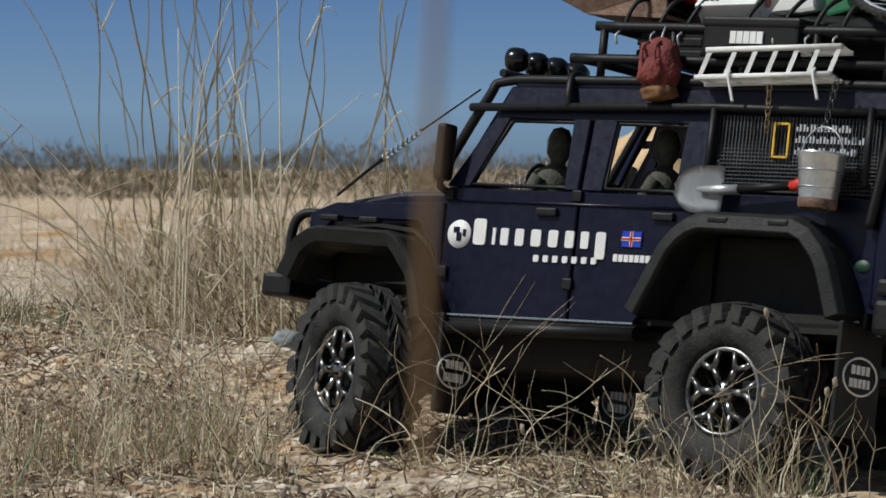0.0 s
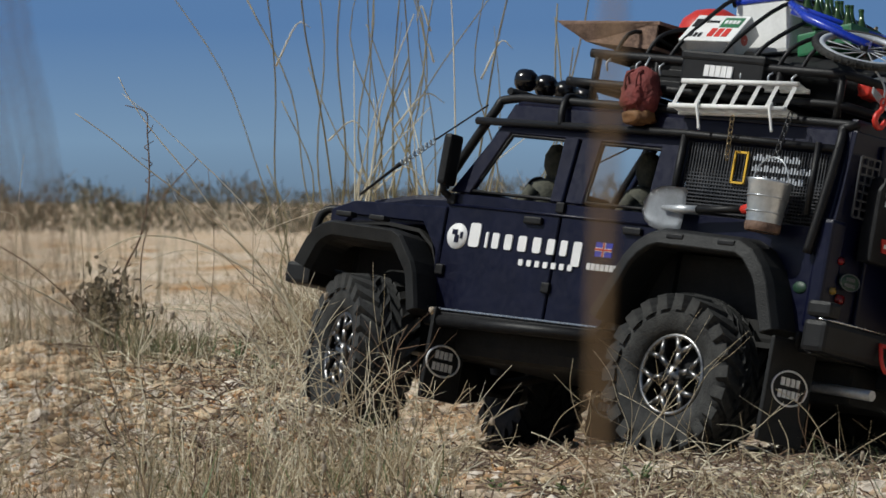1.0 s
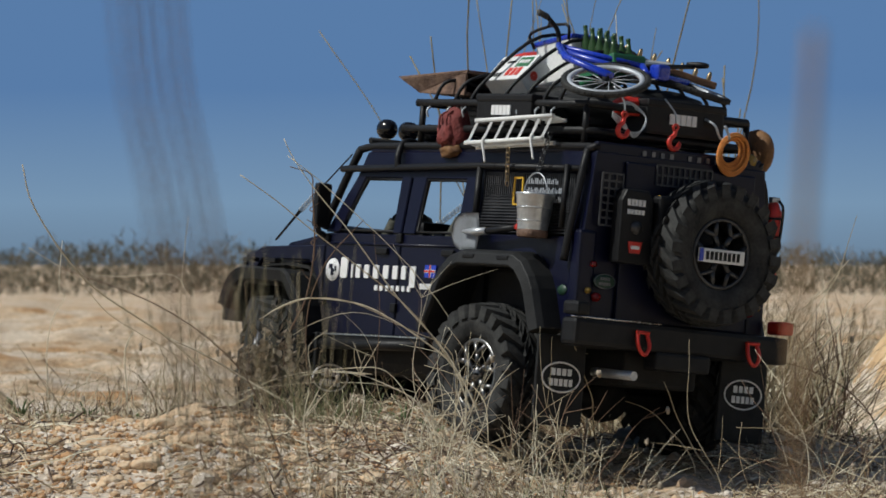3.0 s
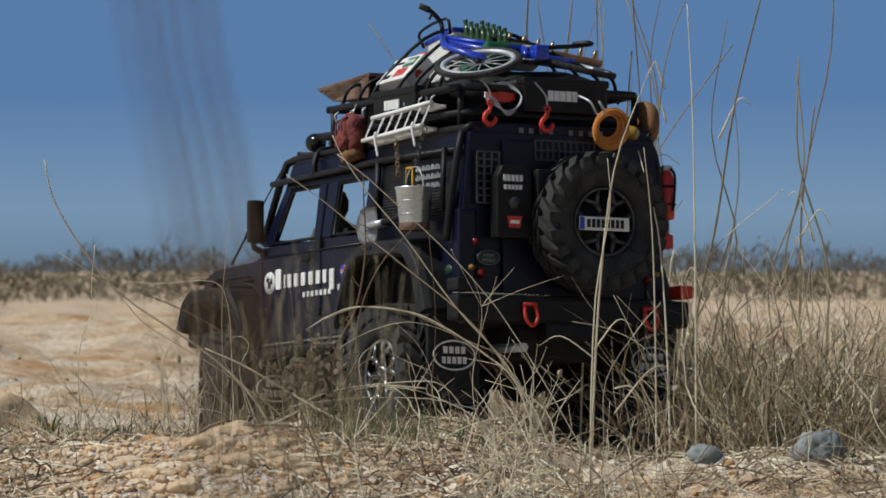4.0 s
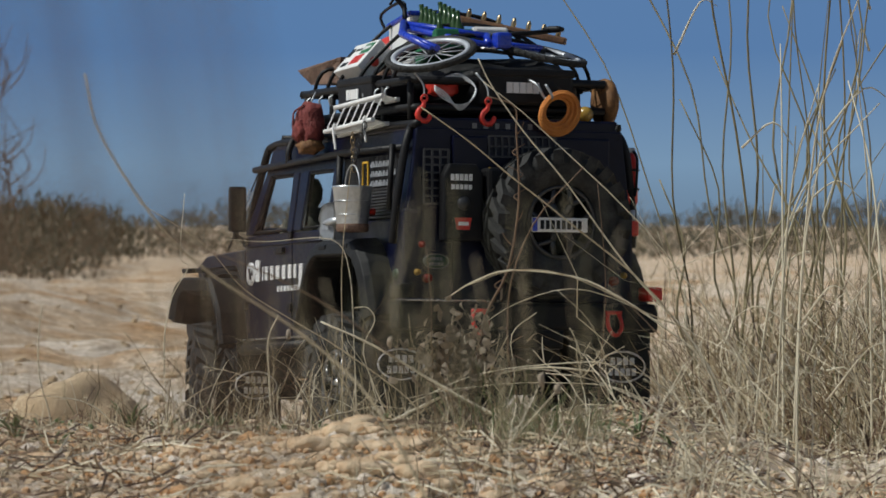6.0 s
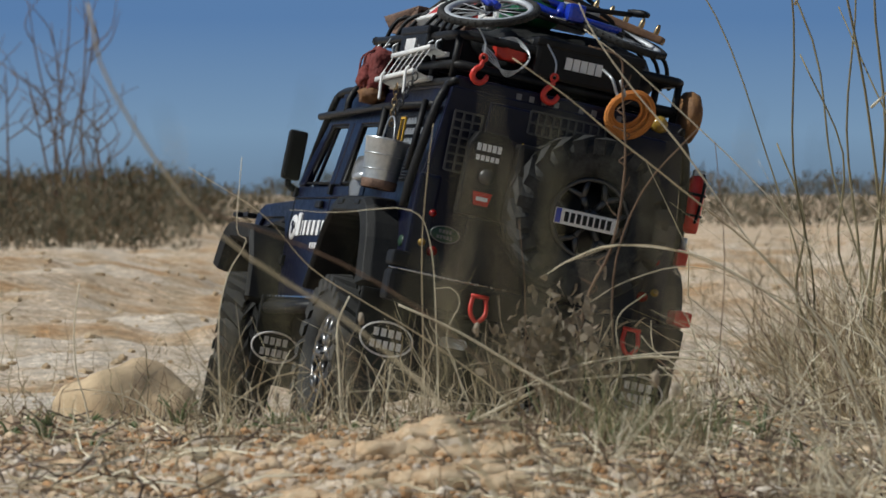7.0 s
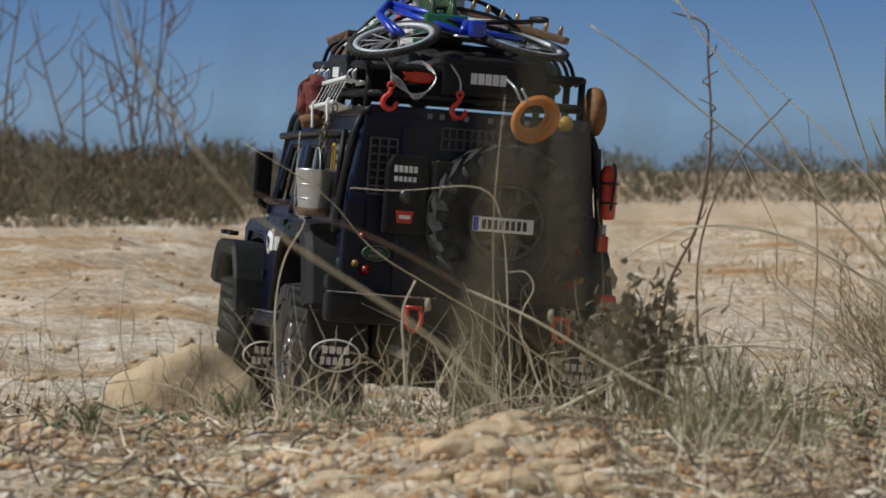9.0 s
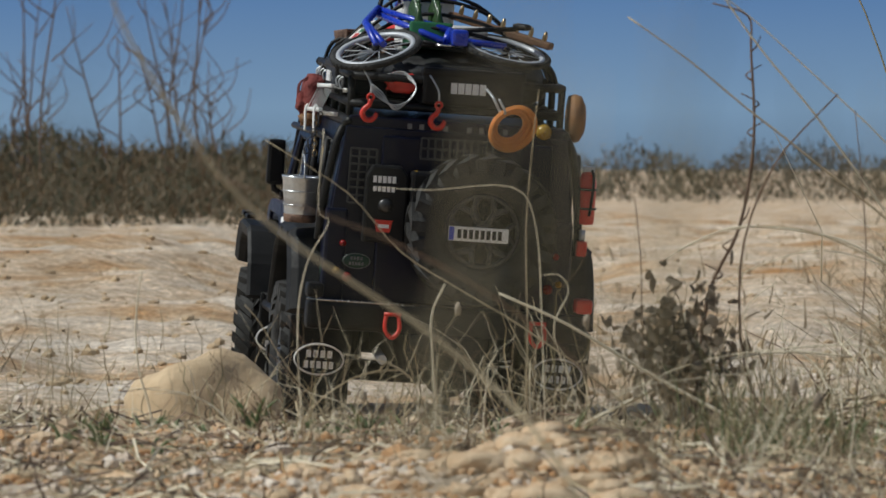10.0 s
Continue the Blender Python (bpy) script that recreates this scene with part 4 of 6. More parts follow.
tb = part("tool_box", box((-0.3, 0.014, 0.18), (-0.2800, 0.038, 0.235), 0.003), BLACK, truck)
for y in (0.034, 0.02):
    part("knob", lathe([(0.0005, 0.002), (0.0015, 0.002), (0.002, 0.0)], 12, Matrix.Translation((-0.292, y, 0.2335)) @ TOWARDS_X.inverted()), YELLOW, tb, "small yellow knob")
badge = part("tail_badge", lathe([(0.0005, 0.0008), (0.011, 0.0008), (0.012, 0.0)], 24, Matrix.Translation((-0.2802, 0.077, 0.157)) @ Matrix.Diagonal((1, 1, 0.55, 1)) @ TOWARDS_X.inverted()), BADGE, truck, "green oval badge with a pale rim")
part("rim_line", ring((-0.2812, 0.077, 0.157), 0.0112, 0.0004, "x", 28, 6, flat=0.55), MESHLIGHT, badge)
for dz, w, n in ((0.0022, 0.011, 4), (-0.0022, 0.013, 5)):
    for i in range(n):
        y = 0.077 + w * (0.5 - (i + 0.5) / n)
        part("badge_letter_bar", box((-0.2816, y - w / n * 0.33, 0.157 + dz - 0.0013), (-0.2808, y + w / n * 0.33, 0.157 + dz + 0.0013), 0), MESHLIGHT, badge)
for i in range(9):
    y = 0.04 - 0.08 * i / 8
    if i != 4:
        part("tail_letter_bar", box((-0.2742, y - 0.0019, 0.2685), (-0.2728, y + 0.0019, 0.273), 0), MESHLIGHT, truck)
part("roof_lip", box((-0.2730, -0.09, 0.264), (-0.2660, 0.09, 0.277), 0.002), NAVY, truck)
spare = wheel("spare_wheel", truck, 1, GUNMETAL)
spare.matrix_basis = Matrix.Translation((-0.2960, -0.022, 0.19)) @ Matrix.Rotation(radians(90), 4, "Z")
part("spare_mount", tube([(-0.2780, -0.022, 0.19), (-0.3080, -0.022, 0.19)], 0.008, 10), BLACK, truck)
plate = part("number_plate", box((-0.3195, -0.043, 0.1815), (-0.3175, 0.007, 0.1935), 0.0008), WHITE, truck, "white number plate with a blue end")
part("plate_end", box((-0.3201, 0.0025, 0.182), (-0.3194, 0.0067, 0.193), 0), BLUE, plate)
for i in range(8):
    y = -0.002 - 0.0048 * i
    part("plate_bar", box((-0.3201, y - 0.0016, 0.1838), (-0.3194, y + 0.0016, 0.1912), 0), BLACK, plate)
part("plate_bracket", tube([(-0.2980, -0.02, 0.188), (-0.3180, -0.02, 0.188)], 0.004, 8), BLACK, truck)

def pill(x0, x1, z0, z1, y0, y1):
    """A flat strip with rounded ends."""
    r = min(x1 - x0, z1 - z0) * 0.22
    pts = []
    for cx, cz, a0 in ((x1 - r, z1 - r, 0), (x0 + r, z1 - r, 90), (x0 + r, z0 + r, 180), (x1 - r, z0 + r, 270)):
        pts += [(cx + r * math.cos(radians(a0 + a)), cz + r * math.sin(radians(a0 + a))) for a in (0, 30, 60, 90)]
    return prism(pts, "y", y0, y1)


# Stickers on both flanks.
for s in (1, -1):
    y0, y1 = (0.1028, 0.1042) if s > 0 else (-0.1042, -0.1028)
    door = [o for o in truck.children if o.name.startswith("front_door")][0 if s > 0 else 1]
    part("globe_sticker", lathe([(0.0005, 0.0009), (0.0098, 0.0009), (0.0102, 0.0)], 28, Matrix.Translation((0.087, s * 0.103, 0.157)) @ (TOWARDS_Y if s > 0 else TOWARDS_Y.inverted())), DECAL, door, "white round emblem")
    for gx, gz, gw, gh in ((0.089, 0.16, 0.005, 0.004), (0.0865, 0.155, 0.004, 0.006), (0.082, 0.158, 0.0025, 0.005)):
        part("emblem_patch", box((gx - gw / 2, s * 0.1042 - 0.0003, gz - gh / 2), (gx + gw / 2, s * 0.1042 + 0.0003, gz + gh / 2), 0), NAVY, door)
    x = 0.0765
    for w, lo, hi in ((0.0165, 0.150, 0.1685), (0.004, 0.1505, 0.1625), (0.0105, 0.1505, 0.1625), (0.0115, 0.1505, 0.1625), (0.013, 0.1505, 0.1625), (0.0125, 0.1505, 0.1625), (0.0115, 0.1505, 0.1625), (0.0105, 0.1505, 0.1625), (0.013, 0.1435, 0.1625)):
        for u0, u1 in ((0.15, 0.8),):
            part("sticker_letter_bar", pill(x - w * u1, x - w * u0, lo, hi, y0, y1), DECAL, door)
        x -= w + 0.0021
    for i in range(7):
        x = 0.020 - 0.0083 * i
        part("sticker_letter_bar", pill(x - 0.0045, x, 0.1398, 0.1446, y0, y1), DECAL, door)
    for i in range(8):
        x = -0.0485 - 0.0046 * i
        part("sticker_letter_bar", box((x - 0.0036, y0, 0.1425), (x, y1, 0.1475), 0), DECAL, truck)
    fl = part("flag_sticker", box((-0.071, y0, 0.153), (-0.0545, y1, 0.164), 0), BLUE, truck, "small blue, red and white flag")
    e0, e1 = (0.1041, 0.1046) if s > 0 else (-0.1046, -0.1041)
    part("flag_cross", box((-0.071, e0, 0.1572), (-0.0545, e1, 0.1598), 0), WHITE, fl)
    part("flag_cross", box((-0.0641, e0, 0.153), (-0.0614, e1, 0.164), 0), WHITE, fl)
    part("flag_bar", box((-0.071, e0 + s * 0.0003, 0.1578), (-0.0545, e1 + s * 0.0003, 0.1592), 0), RED, fl)
    part("flag_bar", box((-0.0635, e0 + s * 0.0003, 0.153), (-0.062, e1 + s * 0.0003, 0.164), 0), RED, fl)
    part("oval_badge", lathe([(0.0005, 0.0008), (0.006, 0.0008), (0.0065, 0.0)], 20, Matrix.Translation((-0.256, s * 0.103, 0.147)) @ Matrix.Diagonal((1, 1, 0.7, 1)) @ (TOWARDS_Y if s > 0 else TOWARDS_Y.inverted())), BADGE, truck, "small green oval badge")
    # Yellow frame and white lettering strips on the mesh.
    yy = s * (side_y(0.225) + 0.001)
    fr = [(-0.17, 0.22), (-0.182, 0.22), (-0.182, 0.243), (-0.17, 0.243)]
    for (xa, za), (xb, zb) in zip(fr, fr[1:] + fr[:1]):
        part("mesh_frame_strip", box((min(xa, xb) - 0.0008, yy - 0.0006, min(za, zb) - 0.0008), (max(xa, xb) + 0.0008, yy + 0.0006, max(za, zb) + 0.0008), 0), YELLOW, truck)
    for row, n in ((0.2405, 8), (0.2325, 10), (0.2245, 9)):
        for i in range(n):
            x = -0.188 - 0.0058 * i
            for u in (0.0, 0.0026):
                part("mesh_letter_bar", box((x - u - 0.0014, yy - 0.0003, row - 0.0024), (x - u, yy + 0.0003, row + 0.0024 * (0.3 if (i + int(u * 1000)) % 3 == 0 else 1)), 0), SILVER, truck)

# Roof rack and lamps.
for z, x0, r in ((0.286, 0.006, 0.0036), (0.309, -0.012, 0.0036)):
    part("rack_rail", tube(soft_path([(-0.25, -0.088, z), (x0 - 0.012, -0.088, z), (x0, -0.074, z), (x0, 0.074, z), (x0 - 0.012, 0.088, z), (-0.25, 0.088, z)], 4) + [Vector((-0.255, 0.084, z)), Vector((-0.255, -0.084, z))], r, 8, closed=True), BLACK, truck)
for x in (-0.01, -0.07, -0.13, -0.19, -0.25):
    for s in (1, -1):
        part("rack_post", tube([(x, s * 0.088, 0.272), (x, s * 0.088, 0.309)], 0.003, 8), BLACK, truck)
for i in range(7):
    x = -0.02 - 0.037 * i
    part("rack_slat", box((x - 0.005, -0.086, 0.284), (x + 0.005, 0.086, 0.288), 0.001), BLACK, truck)
part("lamp_bar", tube([(0.085, -0.075, 0.276), (0.085, 0.075, 0.276)], 0.003, 8), BLACK, truck)
for y in (0.055, 0.031, 0.007, -0.017):
    lamp = lathe([(0.0005, -0.0085), (0.005, -0.0078), (0.0085, -0.003), (0.0092, 0.003), (0.0088, 0.006), (0.0005, 0.0065)], 18, Matrix.Translation((0.087, y, 0.288)) @ TOWARDS_X)
    part("roof_lamp", lamp, GLOSS, truck, "round black spot lamp")
for s in (1, -1):
    wire = tube([(0.093, s * 0.088, 0.262), (0.147, s * 0.081, 0.232)], 0.0007, 6)
    part("limb_wire", wire, BLACK, truck)
    sp = [(0.147 + 0.036 * i / 60, s * (0.081 - 0.004 * i / 60) + 0.0024 * math.cos(i * 0.9), 0.232 - 0.021 * i / 60 + 0.0024 * math.sin(i * 0.9)) for i in range(61)]
    part("tension_spring", tube(sp, 0.0006, 5), STEEL, truck)
    part("limb_wire", tube([(0.183, s * 0.077, 0.211), (0.192, s * 0.076, 0.205), (0.222, s * 0.074, 0.184)], [0.0018, 0.0012, 0.001], 6), BLACK, truck)
for k in range(4):
    d = 0.0012 * k
    part("cable_coil", tube(soft_path([(-0.268, 0.074, 0.3 + d), (-0.272, 0.068 - d, 0.293 + d), (-0.274, 0.055, 0.2875 - d), (-0.272, 0.042 + d, 0.292 - d), (-0.266, 0.036, 0.303), (-0.256, 0.046, 0.311 + d), (-0.256, 0.062, 0.311)], 5), 0.0006, 6), STEEL, truck, "grey steel winch cable in loops")


# ---- what hangs on the truck and lies on its rack ----
def rider(name, label, category, local=None, group=""):
    ob = group_of(name, label, category, group=group)
    RIDERS.append((ob, local or Matrix()))
    return ob


def doll(at, turn):
    b = lathe([(0.0005, 0.03), (0.006, 0.028), (0.0095, 0.02), (0.009, 0.011), (0.0055, 0.005), (0.006, 0.0)], 14)
    lathe([(0.006, 0.003), (0.018, -0.003), (0.022, -0.014), (0.018, -0.045), (0.016, -0.052)], 14, Matrix.Diagonal((0.75, 1, 1, 1)), b)
    for s in (1, -1):
        tube([(0.0, s * 0.02, -0.008), (0.01, s * 0.024, -0.028), (0.034, s * 0.014, -0.024)], [0.006, 0.005, 0.004], 8, b)
    me = bpy.data.meshes.new("figurine")
    b.to_mesh(me)
    b.free()
    me.materials.append(CAMO)
    ob = tagged(new("figurine", me), "seated drab plastic figurine inside the cabin", "figurine", "figurines in the cabin")
    RIDERS.append((ob, Matrix.Translation(at) @ Matrix.Rotation(turn, 4, "Z")))


doll((0.043, 0.055, 0.211), 0.0)
doll((-0.05, 0.055, 0.212), 0.3)
doll((-0.06, -0.045, 0.205), -0.2)


def build_shovel():
    o = rider("shovel", "small steel shovel with a black shaft and red grip", "shovel")
    b = bmesh.new()
    rows = []
    for i in range(9):
        u = i / 8
        x = -0.142 + 0.042 * u
        half = 0.0168 * (1 if u < 0.45 else math.sqrt(max(0.0, 1 - ((u - 0.45) / 0.56) ** 2)))
        rows.append([b.verts.new((x, 0.1145 - 0.0016 * (1 - (k / 3) ** 2) - 0.002 * u, 0.194 + half * k / 3)) for k in range(-3, 4)])
    for r, q in zip(rows, rows[1:]):
        for k in range(6):
            b.faces.new((r[k], r[k + 1], q[k + 1], q[k])).smooth = True
    bmesh.ops.solidify(b, geom=b.faces[:], thickness=0.0012)
    part("blade", b, SILVER, o, "bright steel blade")
    part("socket", tube([(-0.122, 0.1155, 0.194), (-0.14, 0.116, 0.194), (-0.155, 0.114, 0.195)], [0.0015, 0.0036, 0.0034], 10), STEEL, o)
    part("shaft", tube([(-0.152, 0.114, 0.195), (-0.2, 0.113, 0.199)], 0.0029, 10), BLACK, o)
    grip = tube([(-0.197, 0.113, 0.199), (-0.204, 0.113, 0.1995), (-0.212, 0.119, 0.2)], [0.003, 0.005, 0.003], 10)
    tube([(-0.204, 0.113, 0.1995), (-0.212, 0.107, 0.2)], 0.003, 8, grip)
    tube([(-0.212, 0.105, 0.2), (-0.212, 0.121, 0.2)], 0.003, 8, grip)
    part("grip", grip, RED, o, "orange-red plastic grip")


build_shovel()


def chain_links(a, b, n, r=0.0022):
    out = []
    a, b = Vector(a), Vector(b)
    for i in range(n):
        p = a.lerp(b, (i + 0.5) / n)
        out.append(ring(p, r, 0.0005, "x" if i % 2 else "y", 10, 5, flat=1.5))
    return out


def build_bucket():
    o = rider("bucket", "galvanised tin bucket hanging on a chain, rusty at the bottom", "bucket", Matrix.Translation((-0.226, 0.121, 0.184)))
    body = lathe([(0.0005, 0.0012), (0.0105, 0.0), (0.0113, 0.002), (0.0113, 0.003), (0.0143, 0.034), (0.0149, 0.0355), (0.0151, 0.037), (0.0143, 0.0372), (0.0137, 0.034), (0.0107, 0.004), (0.0005, 0.004)], 32)
    part("pail", body, TIN, o)
    part("foot_band", lathe([(0.011, -0.0012), (0.0118, 0.0), (0.0121, 0.005), (0.0117, 0.0055)], 32), RUST, o, "rusty foot band")
    part("rib", ring((0, 0, 0.013), 0.0126, 0.0005, "z", 32, 5), TIN, o)
    part("rib", ring((0, 0, 0.0245), 0.0137, 0.0005, "z", 32, 5), TIN, o)
    part("bail", tube([(0.0149 * math.cos(math.pi * i / 14), 0, 0.035 + 0.02 * math.sin(math.pi * i / 14)) for i in range(15)], 0.0006, 6), STEEL, o)
    for k in chain_links((0, 0, 0.054), (0.002, -0.012, 0.09), 10):
        part("chain_link", k, GUNMETAL, o)
    for c in o.children:
        if not c.name.startswith("chain_link"):
            c.data.transform(Matrix.Diagonal((1.14, 1.14, 1, 1)))


build_bucket()


def build_ladder():
    o = rider("ladder", "short white aluminium ladder tied along the roof rack", "ladder")
    ax = Vector((-1, 0, 0.045)).normalized()
    base, up = Vector((-0.106, 0.109, 0.272)), Vector((-0.001, -0.009, 0.0205))
    deep = Vector((0, -0.013, -0.003))
    for k in (0, 1):
        p = base + up * k
        b = bmesh.new()
        for dv in (Vector(), deep):
            tube([p + dv, p + dv + ax * 0.112], 0.0024, 4, b)
        web = bmesh.new()
        q = [p, p + ax * 0.114, p + ax * 0.114 + deep, p + deep]
        web.faces.new([web.verts.new(v) for v in q])
        bmesh.ops.solidify(web, geom=web.faces[:], thickness=0.0008)
        join_bm(b, web)
        part("rail", b, WHITE, o)
    for i in range(7):
        p = base + ax * (0.005 + 0.0172 * i if i else 0.001)
        b = bmesh.new()
        q = [p, p + ax * 0.0042, p + ax * 0.0042 + up, p + up]
        b.faces.new([b.verts.new(v) for v in q])
        bmesh.ops.solidify(b, geom=b.faces[:], thickness=0.0025)
        part("rung", b, WHITE, o)
    for u in (0.03, 0.1):
        p = base + ax * u
        part("cable_tie", tube(soft_path([p + Vector((0, 0.002, 0.004)), p + Vector((0, 0.004, 0.0)), p + Vector((-0.004, 0.004, -0.012)), p + Vector((-0.006, 0.004, -0.018))]), 0.0012, 5), WHITE, o)
    for k in chain_links((-0.168, 0.108, 0.268), (-0.168, 0.106, 0.236), 8, 0.002):
        part("chain_link", k, BRASS, o)


build_ladder()


def blob(size, m, rough=0.12, seed=0, sub=3):
    """A soft lumpy shape."""
    b = bmesh.new()
    bmesh.ops.create_icosphere(b, subdivisions=sub, radius=1)
    for v in b.verts:
        p = v.co
        q = Vector([math.copysign(abs(c) ** 0.7, c) for c in p])
        f = 1 + rough * noise.noise(p * 2.3 + Vector((seed, 0, 0))) + rough * 0.4 * noise.noise(p * 6 + Vector((0, seed, 0)))
        v.co = Vector((q.x * size[0], q.y * size[1], q.z * size[2])) * f
    for f in b.faces:
        f.smooth = True
    bmesh.ops.transform(b, matrix=m, verts=b.verts)
    return b


def build_backpack():
    o = rider("backpack", "small faded red canvas backpack hung from the rack", "backpack", Matrix.Translation((-0.069, 0.1, 0.279)) @ Matrix.Rotation(radians(8), 4, "Y"))
    part("bag", blob((0.0145, 0.0105, 0.0195), Matrix.Translation((0, 0, 0.001)), 0.25, 3), REDCLOTH, o)
    part("pocket", blob((0.01, 0.005, 0.009), Matrix.Translation((0.001, 0.0095, -0.003)), 0.3, 5), REDCLOTH, o)
    part("base", blob((0.0125, 0.01, 0.006), Matrix.Translation((0, 0.001, -0.0175)), 0.25, 7), BROWNCLOTH, o, "worn brown bottom")
    for x in (-0.005, 0.006):
        part("strap", tube(soft_path([(x, 0.004, 0.019), (x, 0.0125, 0.012), (x, 0.0125, -0.004), (x, 0.009, -0.015)]), 0.0009, 6), REDCLOTH, o)
    part("hanger", tube([(0, 0, 0.018), (-0.001, -0.006, 0.03)], 0.0008, 6), STEEL, o)


build_backpack()


def storage_box(lo, hi, face, bars, label):
    o = rider("storage_box", label, "box", group="storage boxes on the rack")
    part("case", box(lo, hi, 0.003), BLACK, o)
    lo, hi = Vector(lo), Vector(hi)
    part("lid", box((lo.x - 0.001, lo.y - 0.001, hi.z - 0.006), (hi.x + 0.001, hi.y + 0.001, hi.z + 0.001), 0.002), BLACK, o)
    c, w, h = bars
    for i in range(5):
        u = c + w * (0.5 - (i + 0.5) / 5)
        z = (lo.z + hi.z) / 2
        if face == "y":
            b = box((u - w * 0.085, hi.y + 0.0002, z - h / 2), (u + w * 0.085, hi.y + 0.0016, z + h / 2), 0)
        else:
            b = box((lo.x - 0.0016, u - w * 0.085, z - h / 2), (lo.x - 0.0002, u + w * 0.085, z + h / 2), 0)
        part("logo_bar", b, DECAL, o)


storage_box((-0.178, 0.05, 0.289), (-0.098, 0.0945, 0.316), "y", (-0.136, 0.028, 0.0085), "black plastic storage box with white logo bars")
storage_box((-0.2615, -0.055, 0.289), (-0.205, 0.03, 0.319), "x", (-0.008, 0.03, 0.009), "wide black storage box at the rack's tail end")


def build_food_box():
    m = Matrix.Translation((-0.104, 0.064, 0.3325)) @ Matrix.Rotation(radians(-46), 4, "X") @ Matrix.Rotation(radians(4), 4, "Z")
    o = rider("carton", "white printed cardboard carton with red and green panels", "carton", m)
    part("box", box((-0.029, -0.019, -0.0105), (0.029, 0.019, 0.0105), 0.0012), WHITE, o)

    def print_at(x0, x1, y0, y1, mat, nm="print_bar", up=0.0):
        part(nm, box((x0, y0, 0.0103 + up), (x1, y1, 0.011 + up), 0), mat, o)

    for i in range(3):
        print_at(-0.020 + 0.0078 * i, -0.0142 + 0.0078 * i, 0.001, 0.013, RED)
    print_at(-0.025, -0.004, -0.015, -0.001, GREEN, "green_panel")
    for i in range(4):
        print_at(-0.0228 + 0.0043 * i, -0.0198 + 0.0043 * i, -0.0105, -0.0055, DECAL, "print_bar", 0.0006)
    for i in range(3):
        print_at(0.008 + 0.0048 * i, 0.0112 + 0.0048 * i, 0.008, 0.0138, BLACK)
    print_at(0.017, 0.026, -0.0125, -0.001, BLACK)
    for i in range(5):
        print_at(0.0 + 0.0028 * i, 0.0018 + 0.0028 * i, -0.0105, -0.0072, BLACK)
    part("side_dot", lathe([(0.0005, 0.0005), (0.005, 0.0005)], 16, Matrix.Translation((-0.0292, 0.003, 0)) @ TOWARDS_X.inverted()), RED, o)
    for c in o.children:
        c.data.transform(Matrix.Diagonal((0.86, 0.86, 0.86, 1)))


build_food_box()


